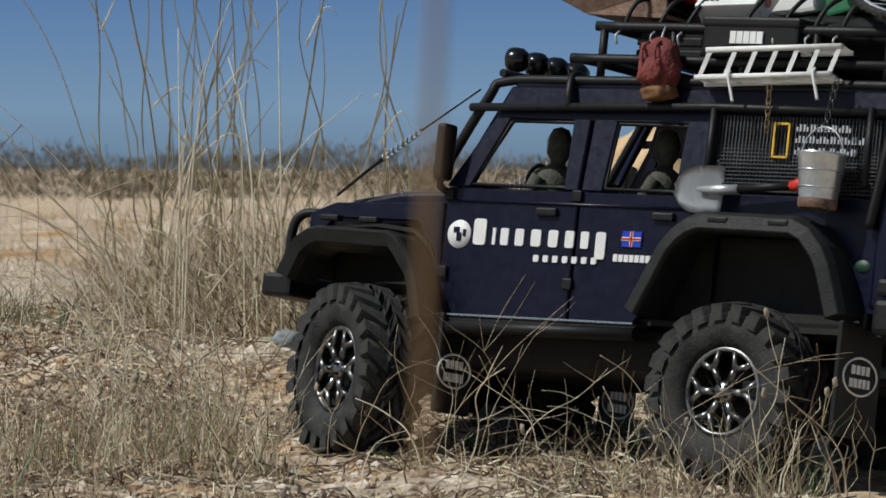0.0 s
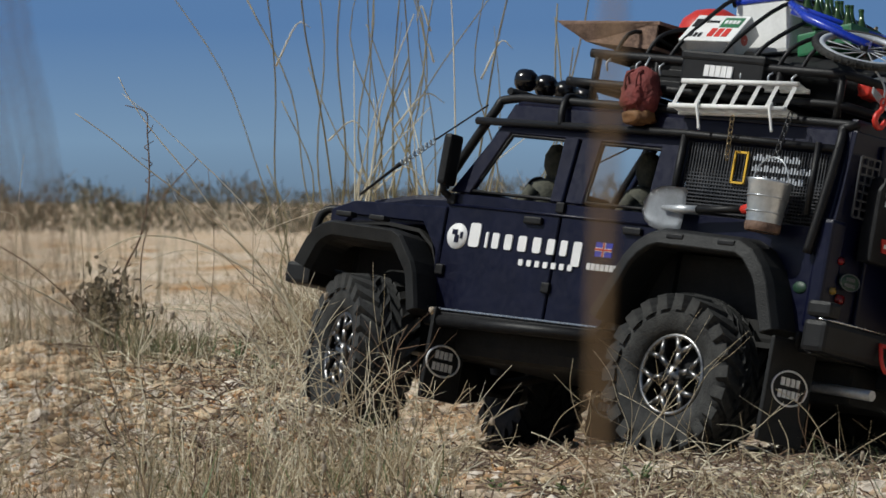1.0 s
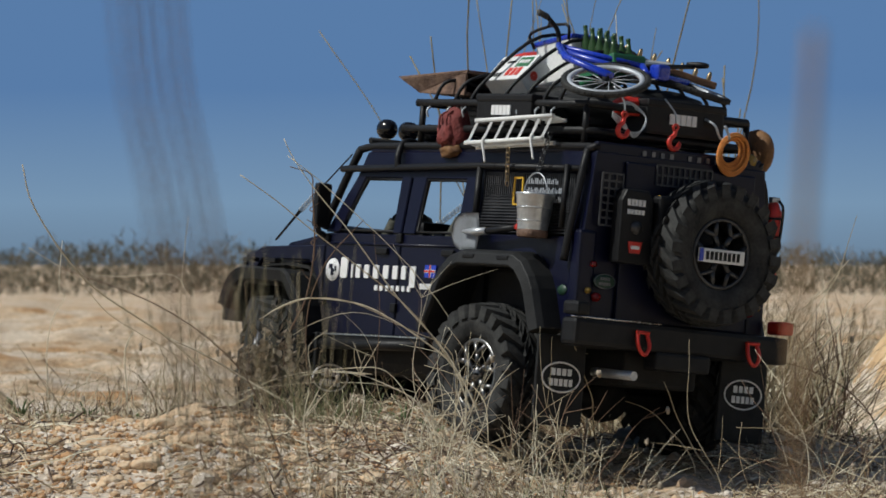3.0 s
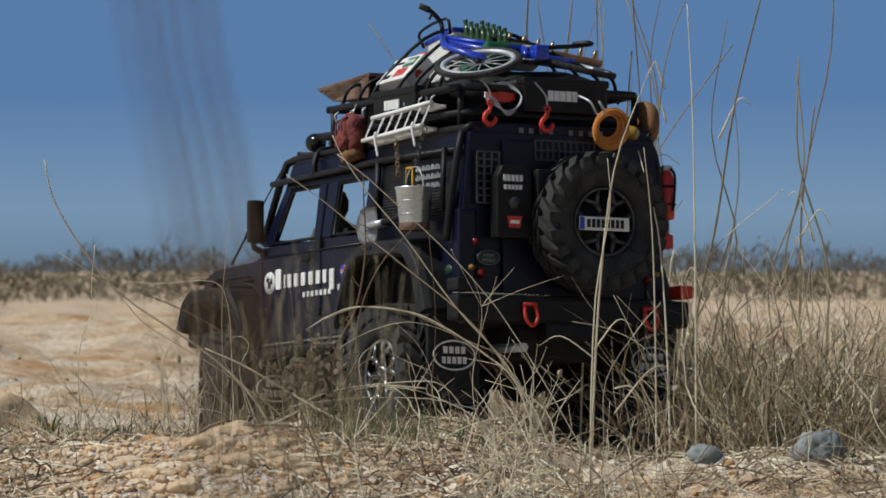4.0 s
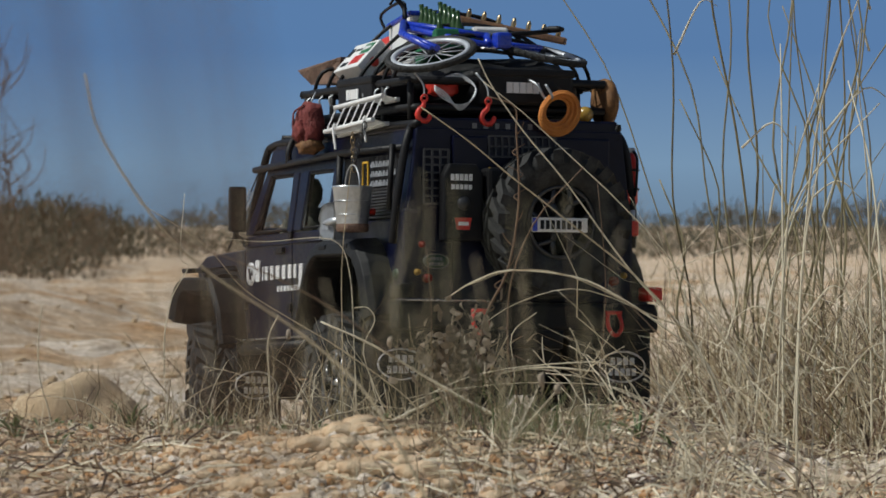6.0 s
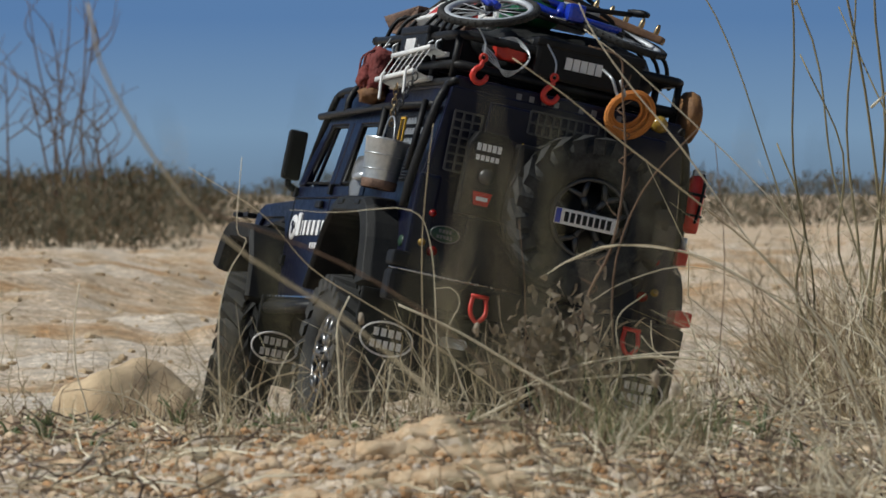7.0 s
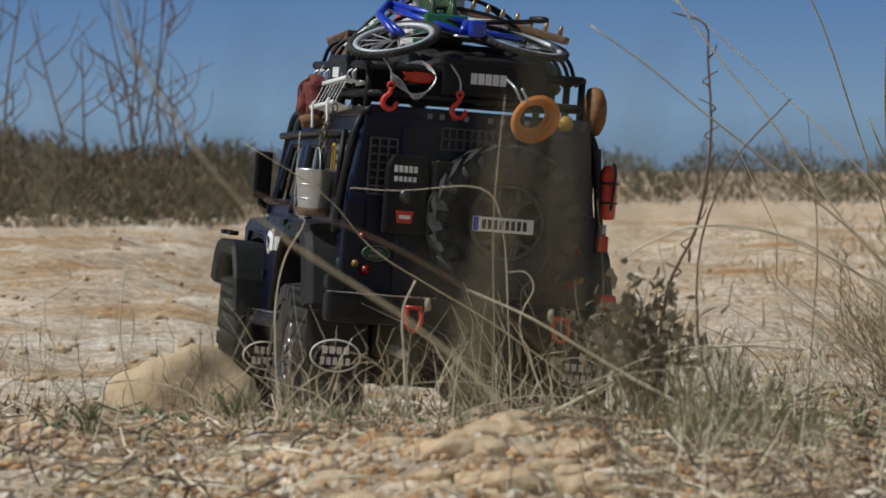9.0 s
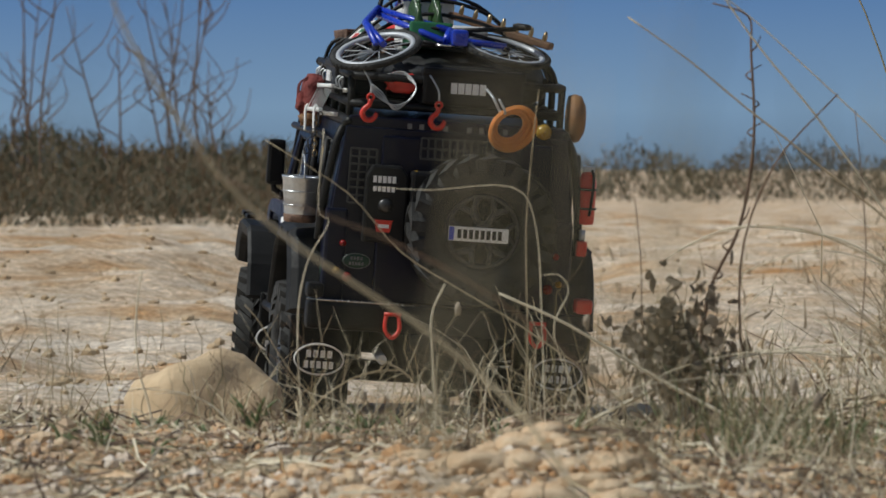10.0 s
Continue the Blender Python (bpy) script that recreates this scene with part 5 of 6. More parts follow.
def build_roof_load():
    o = rider("scoop", "rusty brown steel scoop lying on the rack", "scoop")
    tray = prism([(0.052, 0.334), (-0.052, 0.340), (-0.052, 0.337), (0.044, 0.331), (0.016, 0.3225), (-0.05, 0.3205), (-0.05, 0.3175), (0.018, 0.3195)], "y", 0.0, 0.074, 0.0004)
    part("tray", tray, RUST, o)
    for y in (0.0, 0.0725):
        part("side_plate", prism([(0.05, 0.333), (-0.05, 0.339), (-0.05, 0.3205), (0.017, 0.3215)], "y", y - 0.001, y + 0.001), RUST, o)
    part("socket", tube([(-0.045, 0.038, 0.32), (-0.085, 0.036, 0.328)], [0.005, 0.006], 10), RUST, o)

    # Filler crate; its black stands for the shade under the scoop.
    o = rider("crate", "black slatted filler crate, dark for the shade under the scoop", "crate")
    part("case", box((-0.1, -0.075, 0.289), (-0.02, 0.06, 0.317), 0.002), BLACK, o)
    for i in range(3):
        part("slat", box((-0.101, -0.076, 0.291 + 0.009 * i), (-0.019, 0.061, 0.297 + 0.009 * i), 0.001), BLACK, o)

    o = rider("dish", "round red plastic dish lying face down", "dish", Matrix.Translation((-0.055, 0.016, 0.341)) @ Matrix.Rotation(radians(-18), 4, "X"))
    part("shell", lathe([(0.0005, 0.02), (0.012, 0.0185), (0.021, 0.013), (0.026, 0.004), (0.028, 0.0), (0.026, -0.001)], 28), RED, o)

    o = rider("cooler_box", "white cooler box with a blue lid", "cooler", Matrix.Translation((-0.122, 0.016, 0.352)) @ Matrix.Rotation(radians(9), 4, "Y"))
    part("tub", box((-0.027, -0.022, -0.026), (0.027, 0.022, 0.016), 0.003), WHITE, o)
    part("lid", box((-0.0285, -0.0235, 0.014), (0.0285, 0.0235, 0.0185), 0.003), BLUE, o, "blue lid")
    part("handle", tube(soft_path([(-0.025, 0.025, 0.012), (-0.025, 0.028, 0.026), (0.025, 0.028, 0.026), (0.025, 0.025, 0.012)], 4), 0.0014, 6), BLACK, o)

    o = rider("bottle_crate", "green crate on the load", "crate", Matrix.Translation((-0.183, 0.02, 0.346)) @ Matrix.Rotation(radians(14), 4, "Y"))
    part("tray", box((-0.026, -0.018, -0.014), (0.026, 0.018, 0.004), 0.002), GREEN, o)
    for i in range(5):
        for j in range(2):
            bo = rider("bottle", "small dark green glass bottle", "bottle", Matrix.Translation((-0.160 - 0.0104 * i, 0.03 - 0.017 * j, 0.3515 - 0.0026 * i)) @ Matrix.Rotation(radians(14), 4, "Y"), "bottles in the crate")
            part("glass", lathe([(0.0005, 0.0), (0.0045, 0.0), (0.0047, 0.002), (0.0047, 0.014), (0.0021, 0.021), (0.0018, 0.029), (0.0005, 0.0292)], 12), BOTTLE, bo)
            part("cap", lathe([(0.0021, 0.0275), (0.0022, 0.0295), (0.0005, 0.03)], 10), BOTTLE, bo)

    o = rider("instrument", "brown wooden toy instrument with brass pegs", "instrument", Matrix.Translation((-0.178, -0.04, 0.352)) @ Matrix.Rotation(radians(62), 4, "Z") @ Matrix.Rotation(radians(-12), 4, "Y"))
    part("neck", box((-0.05, -0.006, -0.003), (0.045, 0.006, 0.003), 0.0015), WOOD, o)
    for i in range(7):
        part("peg", lathe([(0.0022, 0.0), (0.0022, 0.004), (0.0012, 0.0075), (0.0005, 0.008)], 8, Matrix.Translation((-0.042 + 0.013 * i, 0, 0.003))), BRASS, o)

    o = rider("white_sheet", "folded white sheet wedged in the load", "sheet", Matrix.Translation((-0.19, -0.012, 0.345)) @ Matrix.Rotation(radians(22), 4, "Y"))
    part("fold", box((-0.02, -0.016, -0.004), (0.02, 0.016, 0.003), 0.003), WHITE, o)

    o = rider("tarpaulin", "black tarpaulin lump filling the rack", "tarpaulin")
    part("cover", blob((0.1, 0.068, 0.024), Matrix.Translation((-0.15, -0.012, 0.308)), 0.2, 11, 4), DUSTY, o)

    o = rider("pouch", "red cloth pouch at the rack's tail", "pouch", Matrix.Translation((-0.247, 0.046, 0.305)))
    part("bag", blob((0.01, 0.0125, 0.0085), Matrix(), 0.3, 4), RED, o)

    o = rider("cushion", "round brown leather cushion hung on the rack", "cushion", Matrix.Translation((-0.247, -0.1, 0.285)) @ Matrix.Rotation(radians(90), 4, "X"))
    part("pad", lathe([(0.0005, 0.009), (0.012, 0.0085), (0.019, 0.005), (0.0205, 0.0), (0.019, -0.005), (0.0005, -0.006)], 28), BROWNCLOTH, o)

    o = rider("rope_coil", "bright orange rope tied in a round coil", "rope", Matrix.Translation((-0.284, -0.042, 0.277)) @ Matrix.Rotation(radians(-38), 4, "X") @ Matrix.Rotation(radians(10), 4, "Z"))
    for i in range(9):
        part("turn", ring((0.0011 * (i % 3) - 0.0004 * i, 0.0005 * math.sin(2.1 * i), -0.0004 * i), 0.0128 + 0.0011 * i, 0.0012, "x", 30, 6, flat=0.74 + 0.02 * (i % 3)), ORANGE, o)
    part("tie", tube(soft_path([(-0.004, -0.004, 0.024), (-0.004, -0.002, 0.012), (0.005, -0.001, 0.014), (0.006, -0.003, 0.026), (0.02, -0.006, 0.034)]), 0.0012, 6), STEEL, o)

    for y, z in ((0.075, 0.278), (0.018, 0.275)):
        o = rider("tow_hook", "bright red steel hook on a wire", "hook", Matrix.Translation((-0.281, y, z + 0.003)), "hooks at the tail")
        pts = [(0, 0.0, 0.010), (0, 0.001, 0.004), (0, 0.006, -0.001), (0, 0.0075, -0.007), (0, 0.003, -0.012), (0, -0.003, -0.0115), (0, -0.0065, -0.007), (0, -0.006, -0.003)]
        pts = [(a, b * 0.78, c * 0.78 + 0.0026) for a, b, c in pts]
        part("hook", tube(soft_path(pts, 4), [0.0018 + 0.0006 * math.sin(math.pi * i / 28) - (0.0012 if i > 26 else 0) for i in range(29)], 8), RED, o)
        part("eye", ring((0, 0, 0.012), 0.0026, 0.0012, "x", 14, 6), RED, o)
        part("wire", tube(soft_path([(0, 0, 0.013), (0.001, 0.001, 0.024), (0.008, 0.008, 0.036)]), 0.0008, 6), STEEL, o)

    o = rider("fire_extinguisher", "small red fire extinguisher clamped to the flank", "extinguisher", Matrix.Translation((-0.263, -0.113, 0.2)))
    part("cylinder", lathe([(0.0005, -0.002), (0.007, -0.001), (0.0078, 0.002), (0.0078, 0.034), (0.005, 0.041), (0.0025, 0.043), (0.0005, 0.043)], 20), RED, o)
    part("valve", box((-0.003, -0.005, 0.042), (0.003, 0.004, 0.047), 0.001), STEEL, o)
    part("bracket", ring((0, 0, 0.012), 0.0084, 0.001, "z", 20, 5), BLACK, o)
    part("strap", ring((0, 0, 0.028), 0.0083, 0.0012, "z", 20, 5, flat=1.0), BLACK, o, "black rubber strap")
    part("hose", tube(soft_path([(-0.004, -0.003, 0.044), (-0.009, -0.004, 0.036), (-0.009, -0.003, 0.014), (-0.0085, -0.002, 0.006)]), 0.0013, 6), BLACK, o)
    o = rider("bottle_jack", "red hydraulic jack strapped to the flank", "jack", Matrix.Translation((-0.268, -0.111, 0.172)))
    part("body", box((-0.0045, -0.0045, 0.0), (0.0045, 0.0045, 0.013), 0.002), RED, o)
    part("ram", tube([(0, 0, 0.012), (0, 0, 0.022)], 0.0025, 10), STEEL, o)

    o = rider("marker_lamp", "small round amber lamp at the tail", "lamp", Matrix.Translation((-0.274, -0.072, 0.273)))
    part("lens", lathe([(0.0005, 0.006), (0.005, 0.005), (0.007, 0.0), (0.006, -0.003)], 16, TOWARDS_X.inverted()), AMBER, o)

    for x, sag in ((-0.045, 0.323), (-0.075, 0.343), (-0.098, 0.374), (-0.145, 0.37), (-0.178, 0.36), (-0.205, 0.35), (-0.228, 0.337)):
        o = rider("bungee_strap", "black bungee strap over the roof load", "strap", None, "straps over the load")
        pts = [(x + 0.02, 0.09, 0.305), (x + 0.012, 0.078, 0.33), (x, 0.03, sag), (x - 0.01, -0.03, sag - 0.005), (x, -0.075, 0.328), (x + 0.01, -0.09, 0.305)]
        part("cord", tube(soft_path(pts), 0.0017, 7), BLACK, o)
        part("clip", tube(soft_path([(x + 0.02, 0.09, 0.306), (x + 0.021, 0.094, 0.302), (x + 0.02, 0.093, 0.296)]), 0.0009, 6), STEEL, o)


build_roof_load()


def build_bicycle():
    o = rider("bicycle", "toy mountain bicycle with a bright blue frame lying on the load", "bicycle")

    def bike_wheel(c, m):
        w = new("wheel")
        w.parent = o
        w.matrix_basis = Matrix.Translation(c) @ m
        b = ring((0, 0, 0), 0.0362, 0.003, "z", 40, 8)
        for i in range(40):
            a = 2 * math.pi * i / 40
            box((0.0376 * math.cos(a) - 0.0012, 0.0376 * math.sin(a) - 0.0012, -0.002), (0.0376 * math.cos(a) + 0.0012, 0.0376 * math.sin(a) + 0.0012, 0.002), 0, b)
        part("tyre", b, RUBBER, w)
        part("rim", ring((0, 0, 0), 0.0318, 0.0027, "z", 40, 6), SILVER, w, "bright silver rim")
        sp = bmesh.new()
        for i in range(12):
            a = 2 * math.pi * i / 12
            tube([(0.003 * math.cos(a + 1), 0.003 * math.sin(a + 1), 0), (0.0305 * math.cos(a), 0.0305 * math.sin(a), 0)], 0.0005, 4, sp)
        part("spokes", sp, SILVER, w)
        part("hub", tube([(0, 0, -0.004), (0, 0, 0.004)], 0.003, 10), BLACK, w)

    tilt = Matrix.Rotation(radians(-17), 4, "Y") @ Matrix.Rotation(radians(-17), 4, "X")
    bike_wheel((-0.25, 0.07, 0.331), tilt)
    bike_wheel((-0.222, -0.042, 0.336), Matrix.Rotation(radians(-14), 4, "Y") @ Matrix.Rotation(radians(8), 4, "X"))
    part("frame_tube", tube([(-0.165, 0.06, 0.362), (-0.215, 0.005, 0.35)], 0.0027, 8), BLUE, o)
    part("frame_tube", tube([(-0.168, 0.062, 0.358), (-0.23, 0.01, 0.341)], 0.003, 8), BLUE, o)
    part("frame_tube", tube([(-0.215, 0.005, 0.35), (-0.23, 0.01, 0.341)], 0.0034, 8), BLUE, o)
    part("frame_tube", tube([(-0.226, 0.008, 0.343), (-0.222, -0.042, 0.34)], 0.0028, 8), BLUE, o)
    part("fork", tube([(-0.166, 0.061, 0.363), (-0.195, 0.074, 0.351), (-0.252, 0.07, 0.335)], [0.003, 0.0034, 0.0025], 8), BLUE, o, "blue suspension fork")
    part("fork", tube([(-0.195, 0.074, 0.351), (-0.25, 0.064, 0.336)], 0.003, 8), BLUE, o)
    part("shock", box((-0.24, -0.008, 0.338), (-0.226, 0.006, 0.352), 0.003), BLUE, o)
    part("handlebar", tube(soft_path([(-0.165, 0.06, 0.364), (-0.16, 0.058, 0.374), (-0.158, 0.061, 0.38), (-0.156, 0.068, 0.387)]), 0.0021, 8), BLACK, o)
    part("grip", tube([(-0.156, 0.068, 0.387), (-0.154, 0.077, 0.3905)], 0.0029, 8), RUBBER, o)
    part("brake_lever", tube([(-0.157, 0.066, 0.384), (-0.165, 0.073, 0.378)], 0.0012, 6), BLACK, o)
    part("saddle", blob((0.011, 0.005, 0.003), Matrix.Translation((-0.216, -0.055, 0.357)) @ Matrix.Rotation(0.5, 4, "Z"), 0.1, 2, 2), BLACK, o)
    part("seat_post", tube([(-0.215, 0.005, 0.35), (-0.216, -0.05, 0.355)], 0.002, 8), BLACK, o)
    part("crank", tube([(-0.232, 0.012, 0.337), (-0.236, 0.03, 0.34)], 0.0017, 6), BLACK, o)
    part("chainring", ring((-0.231, 0.011, 0.338), 0.008, 0.0012, "z", 20, 5), CHROME, o)


build_bicycle()


# ---- single plants and stones ----
def stem_mesh(pts, r0, r1, bm=None):
    p = soft_path(pts, 4)
    n = len(p)
    return tube(p, [r0 + (r1 - r0) * i / (n - 1) for i in range(n)], 6, bm)


def on_soil(x, y, sink=0.004):
    return Vector((x, y, float(height(x, y)) - sink))


def weed(x, y, h, lean, twigs, material, label, seed, heads=0, r=0.0011):
    """A dead weed: a kinked stem with side twigs and a few seed heads."""
    rnd = random.Random(seed)
    o = group_of("dry_weed", label, "weed", group="dry weeds on the verge")
    base = on_soil(x, y)
    o.location = base
    pts, p, d = [Vector()], Vector(), Vector((lean, rnd.uniform(-0.25, 0.25), 1))
    steps = 6
    for i in range(steps):
        d = (d + Vector((rnd.uniform(-0.5, 0.5) + lean * 0.15 * i, rnd.uniform(-0.3, 0.3), rnd.uniform(-0.25, 0.1)))).normalized()
        p = p + d * h / steps
        pts.append(p.copy())
    part("stem", stem_mesh(pts, r, r * 0.4), material, o)
    for k in range(twigs):
        i = rnd.randint(1, steps - 1)
        q = pts[i]
        e = Vector((rnd.uniform(-1, 1), rnd.uniform(-0.7, 0.7), rnd.uniform(0.1, 1.1))).normalized() * h * rnd.uniform(0.15, 0.4)
        bend = Vector((rnd.uniform(-0.3, 0.3), 0, rnd.uniform(-0.5, 0.2))) * h * 0.2
        part("twig", stem_mesh([q, q + e * 0.5 + bend * 0.3, q + e + bend], r * 0.6, r * 0.25), material, o)
        if k < heads:
            hb = blob((0.0016, 0.0016, 0.003), Matrix.Translation(q + e + bend), 0.9, k + seed, 2)
            part("seed_head", hb, LEAF, o)
    return o


def build_weeds():
    rnd = random.Random(21)
    kinds = ((PALE, "bleached kinked weed stem on sandy soil"), (STRAW, "dry straw-coloured weed on sandy soil"), (TWIG, "dead brown forked weed on sandy soil"))
    # In front of the truck's first stretch.
    for i in range(46):
        x, y = rnd.uniform(0.02, 0.62), rnd.uniform(4.72, 5.0)
        if x < 0.3:
            y = rnd.uniform(4.75, 5.25)
        m, lab = kinds[rnd.choice((0, 0, 1, 1, 2))]
        weed(x, y, rnd.uniform(0.05, 0.135), rnd.uniform(-0.5, 0.5), rnd.randint(1, 4), m, lab, 100 + i, rnd.choice((0, 0, 0, 1, 2)), rnd.uniform(0.0004, 0.0008))
    # Taller, close before the wheels' way.
    for i in range(64):
        y = rnd.uniform(4.85, 5.75)
        edge = float(np.interp(y, (4.85, 5.0, 5.2, 5.6, 6.2), (0.56, 0.5, 0.255, 0.165, 0.05)))
        x = max(edge - rnd.expovariate(9), 0.11 + 0.04 * rnd.random())
        m, lab = kinds[rnd.choice((0, 0, 0, 1, 1, 2))]
        tall = rnd.uniform(0.04, 0.08) + 0.1 * rnd.random() ** 3 + 0.05 * (6.0 - y)
        weed(x, y, tall, rnd.uniform(-0.22, 0.22), rnd.randint(2, 5), m, lab, 700 + i, 0, rnd.uniform(0.0003, 0.0006))
    # A loose stand of kinked stems before the rear wheel's way.
    for i in range(30):
        x, y = rnd.uniform(0.15, 0.235), rnd.uniform(5.22, 5.5)
        m, lab = kinds[rnd.choice((0, 0, 1, 1, 2))]
        weed(x, y, rnd.uniform(0.05, 0.11) + 0.09 * rnd.random() ** 2, rnd.uniform(-0.3, 0.3), rnd.randint(2, 5), m, lab, 900 + i, rnd.choice((0, 0, 0, 1)), rnd.uniform(0.0004, 0.0007))
    # Dark weeds before the sand heap.
    for i in range(34):
        x, y = rnd.uniform(0.43, 0.6), rnd.uniform(6.0, 6.65)
        m, lab = kinds[rnd.choice((0, 1, 2, 2, 2))]
        weed(x, y, rnd.uniform(0.06, 0.2), rnd.uniform(-0.4, 0.4), rnd.randint(2, 5), m, lab, 1100 + i, rnd.choice((0, 0, 1, 2)), rnd.uniform(0.0005, 0.0009))
    # On the low rise.
    for i in range(44):
        x, y = rnd.uniform(-0.36, 0.16), rnd.uniform(6.1, 6.5)
        m, lab = kinds[rnd.choice((0, 0, 1, 1, 2))]
        weed(x, y, rnd.uniform(0.03, 0.095), rnd.uniform(-0.7, 0.7), rnd.randint(0, 3), m, lab, 300 + i, rnd.choice((0, 0, 0, 1)), rnd.uniform(0.0003, 0.0006))
    for i in range(30):
        x, y = rnd.uniform(0.08, 0.42), rnd.uniform(6.25, 7.0)
        m, lab = kinds[rnd.choice((0, 0, 1, 1, 2))]
        weed(x, y, rnd.uniform(0.05, 0.09) if x < 0.26 else rnd.uniform(0.08, 0.2), rnd.uniform(-0.5, 0.5), rnd.randint(0, 3), m, lab, 500 + i, rnd.choice((0, 0, 1)), rnd.uniform(0.0004, 0.0008))


build_weeds()


def stalk(name, pts, r0, r1, material, label):
    o = group_of(name, label, "stalk")
    o.location = Vector(pts[0])
    part("stem", stem_mesh([Vector(p) - o.location for p in pts], r0, r1), material, o)
    return o


def build_stalks():
    # A thick stick close before the camera.
    stalk("near_stick", [(0.0494, 0.71, -0.02), (0.0482, 0.7, 0.1), (0.0476, 0.7, 0.18), (0.0492, 0.7, 0.221)], 0.00065, 0.0005, STICK, "thick brown dry stick standing by the verge")
    rnd = random.Random(5)
    for i in range(36):
        y = rnd.uniform(7.6, 8.5)
        x = y * rnd.choice((rnd.uniform(0.024, 0.052), rnd.uniform(0.024, 0.068)))
        b = on_soil(x, y)
        h = rnd.uniform(0.24, 0.62)
        lx, ly = rnd.gauss(0, 0.06), rnd.gauss(0, 0.1)
        o = stalk("reed", [b, b + Vector((lx * 0.2 + rnd.gauss(0, 0.006), ly * 0.2, h * 0.3)), b + Vector((lx * 0.4 + rnd.gauss(0, 0.012), ly * 0.4, h * 0.52)), b + Vector((lx * 0.7 + rnd.gauss(0, 0.014), ly * 0.6, h * 0.76)), b + Vector((lx * 1.2, ly, h))], rnd.uniform(0.0007, 0.0017), rnd.uniform(0.0003, 0.0009), REED, "tall thin dry reed")
        tagged(o, group="reeds behind the track")
        if rnd.random() < 0.45:
            k = rnd.uniform(0.3, 0.8)
            q = Vector((lx * k * 0.8, ly * k * 0.8, h * k))
            e = Vector((rnd.uniform(-1, 1) * 0.06, 0, rnd.uniform(-0.01, 0.05)))
            part("leaf", stem_mesh([q, q + e * 0.6 + Vector((0, 0, 0.02)), q + e], 0.0012, 0.0003), PALE, o)
    for i in range(9):
        x, y = rnd.uniform(0.22, 0.36), rnd.uniform(6.75, 7.25)
        b = on_soil(x, y)
        h = rnd.uniform(0.16, 0.4)
        lx, ly = abs(rnd.gauss(0.0, 0.07)) - 0.02, rnd.gauss(0, 0.05)
        o = stalk("grass_stalk", [b, b + Vector((lx * 0.15, ly * 0.2, h * 0.4)), b + Vector((lx * 0.5, ly * 0.5, h * 0.75)), b + Vector((lx * 1.3, ly, h))], rnd.uniform(0.0007, 0.0012), 0.0004, PALE, "tall bleached grass stalk")
        tagged(o, group="bleached stalks beside the track")
    for i in range(2):
        x, y = rnd.uniform(0.225, 0.25), rnd.uniform(6.38, 6.5)
        b = on_soil(x, y)
        h, lx = rnd.uniform(0.14, 0.28), rnd.gauss(0.005, 0.02)
        o = stalk("grass_stalk", [b, b + Vector((lx * 0.1, 0, h * 0.3)), b + Vector((lx * 0.4 + rnd.gauss(0, 0.008), 0, h * 0.6)), b + Vector((lx + rnd.gauss(0, 0.008), 0, h * 0.85)), b + Vector((lx * 1.7, 0, h))], rnd.uniform(0.0006, 0.001), 0.0003, PALE, "tall bleached grass stalk with a bent tip")
        tagged(o, group="bleached stalks beside the track")
        for k in range(2):
            q = Vector((lx * 0.4, 0, h * rnd.uniform(0.4, 0.7)))
            e = Vector((rnd.uniform(-0.05, 0.05), 0, rnd.uniform(-0.02, 0.05)))
            part("leaf", stem_mesh([q, q + e * 0.6 + Vector((0, 0, 0.012)), q + e], 0.0008, 0.0002), PALE, o)
    # Thin stems added close before the camera's end stand; blurred, they veil the truck.
    for i in range(84):
        x, y = -0.046 + 0.0009 * i + rnd.gauss(0, 0.0003), rnd.uniform(2.98, 3.08)
        b = on_soil(x, y)
        h = rnd.uniform(0.2, 0.234)
        lx = rnd.gauss(0, 0.012)
        o = stalk("veil_stalk", [b, b + Vector((lx * 0.2, 0, h * 0.4)), b + Vector((lx * 0.6, 0, h * 0.75)), b + Vector((lx * 1.3, 0, h))], 0.00014, 0.0001, (REED, STRAW, SCRUB)[i % 3], "thin dry grass stalk added close by to veil the truck")
        tagged(o, group="thin stalks at the verge")
    # A thin tuft of dark reeds standing close by, bowed to one side.
    for i in range(44):
        dx, dy = 0.004 + 0.0005 * (i - 21.5) + rnd.gauss(0, 0.0004), rnd.uniform(-0.04, 0.04)
        o = stalk("reed", [on_soil(-0.004 + dx * 0.5, 2.0 + dy), (-0.011 + dx, 2.0 + dy, 0.1), (-0.0255 + dx, 2.0 + dy, 0.211), (-0.034 + dx, 2.0 + dy, 0.255), (-0.038 + dx, 2.0 + dy, 0.33)], 0.00008, 0.00006, TWIG, "thin dark reed close to the verge")
        tagged(o, category="reed", group="dark reeds close to the verge")
    # Long stems that cross the rise.
    stalk("fallen_stem", [(0.04, 4.55, -0.02), (-0.02, 4.58, 0.108), (-0.0544, 4.6, 0.15), (-0.1096, 4.6, 0.189), (-0.142, 4.6, 0.234), (-0.15, 4.6, 0.262)], 0.0007, 0.0004, STRAW, "long leaning straw-coloured stem")
    stalk("fallen_stem", [(0.04, 4.76, -0.02), (0.0006, 4.8, 0.101), (-0.026, 4.8, 0.143), (-0.072, 4.8, 0.175), (-0.132, 4.8, 0.198)], 0.0006, 0.0003, TWIG, "long leaning brown twig")
    stalk("fallen_stem", [(0.07, 6.35, 0.055), (0.0, 6.35, 0.092), (-0.05, 6.34, 0.122), (-0.085, 6.34, 0.138)], 0.0012, 0.0006, PALE, "pale broken stem leaning over the rise")
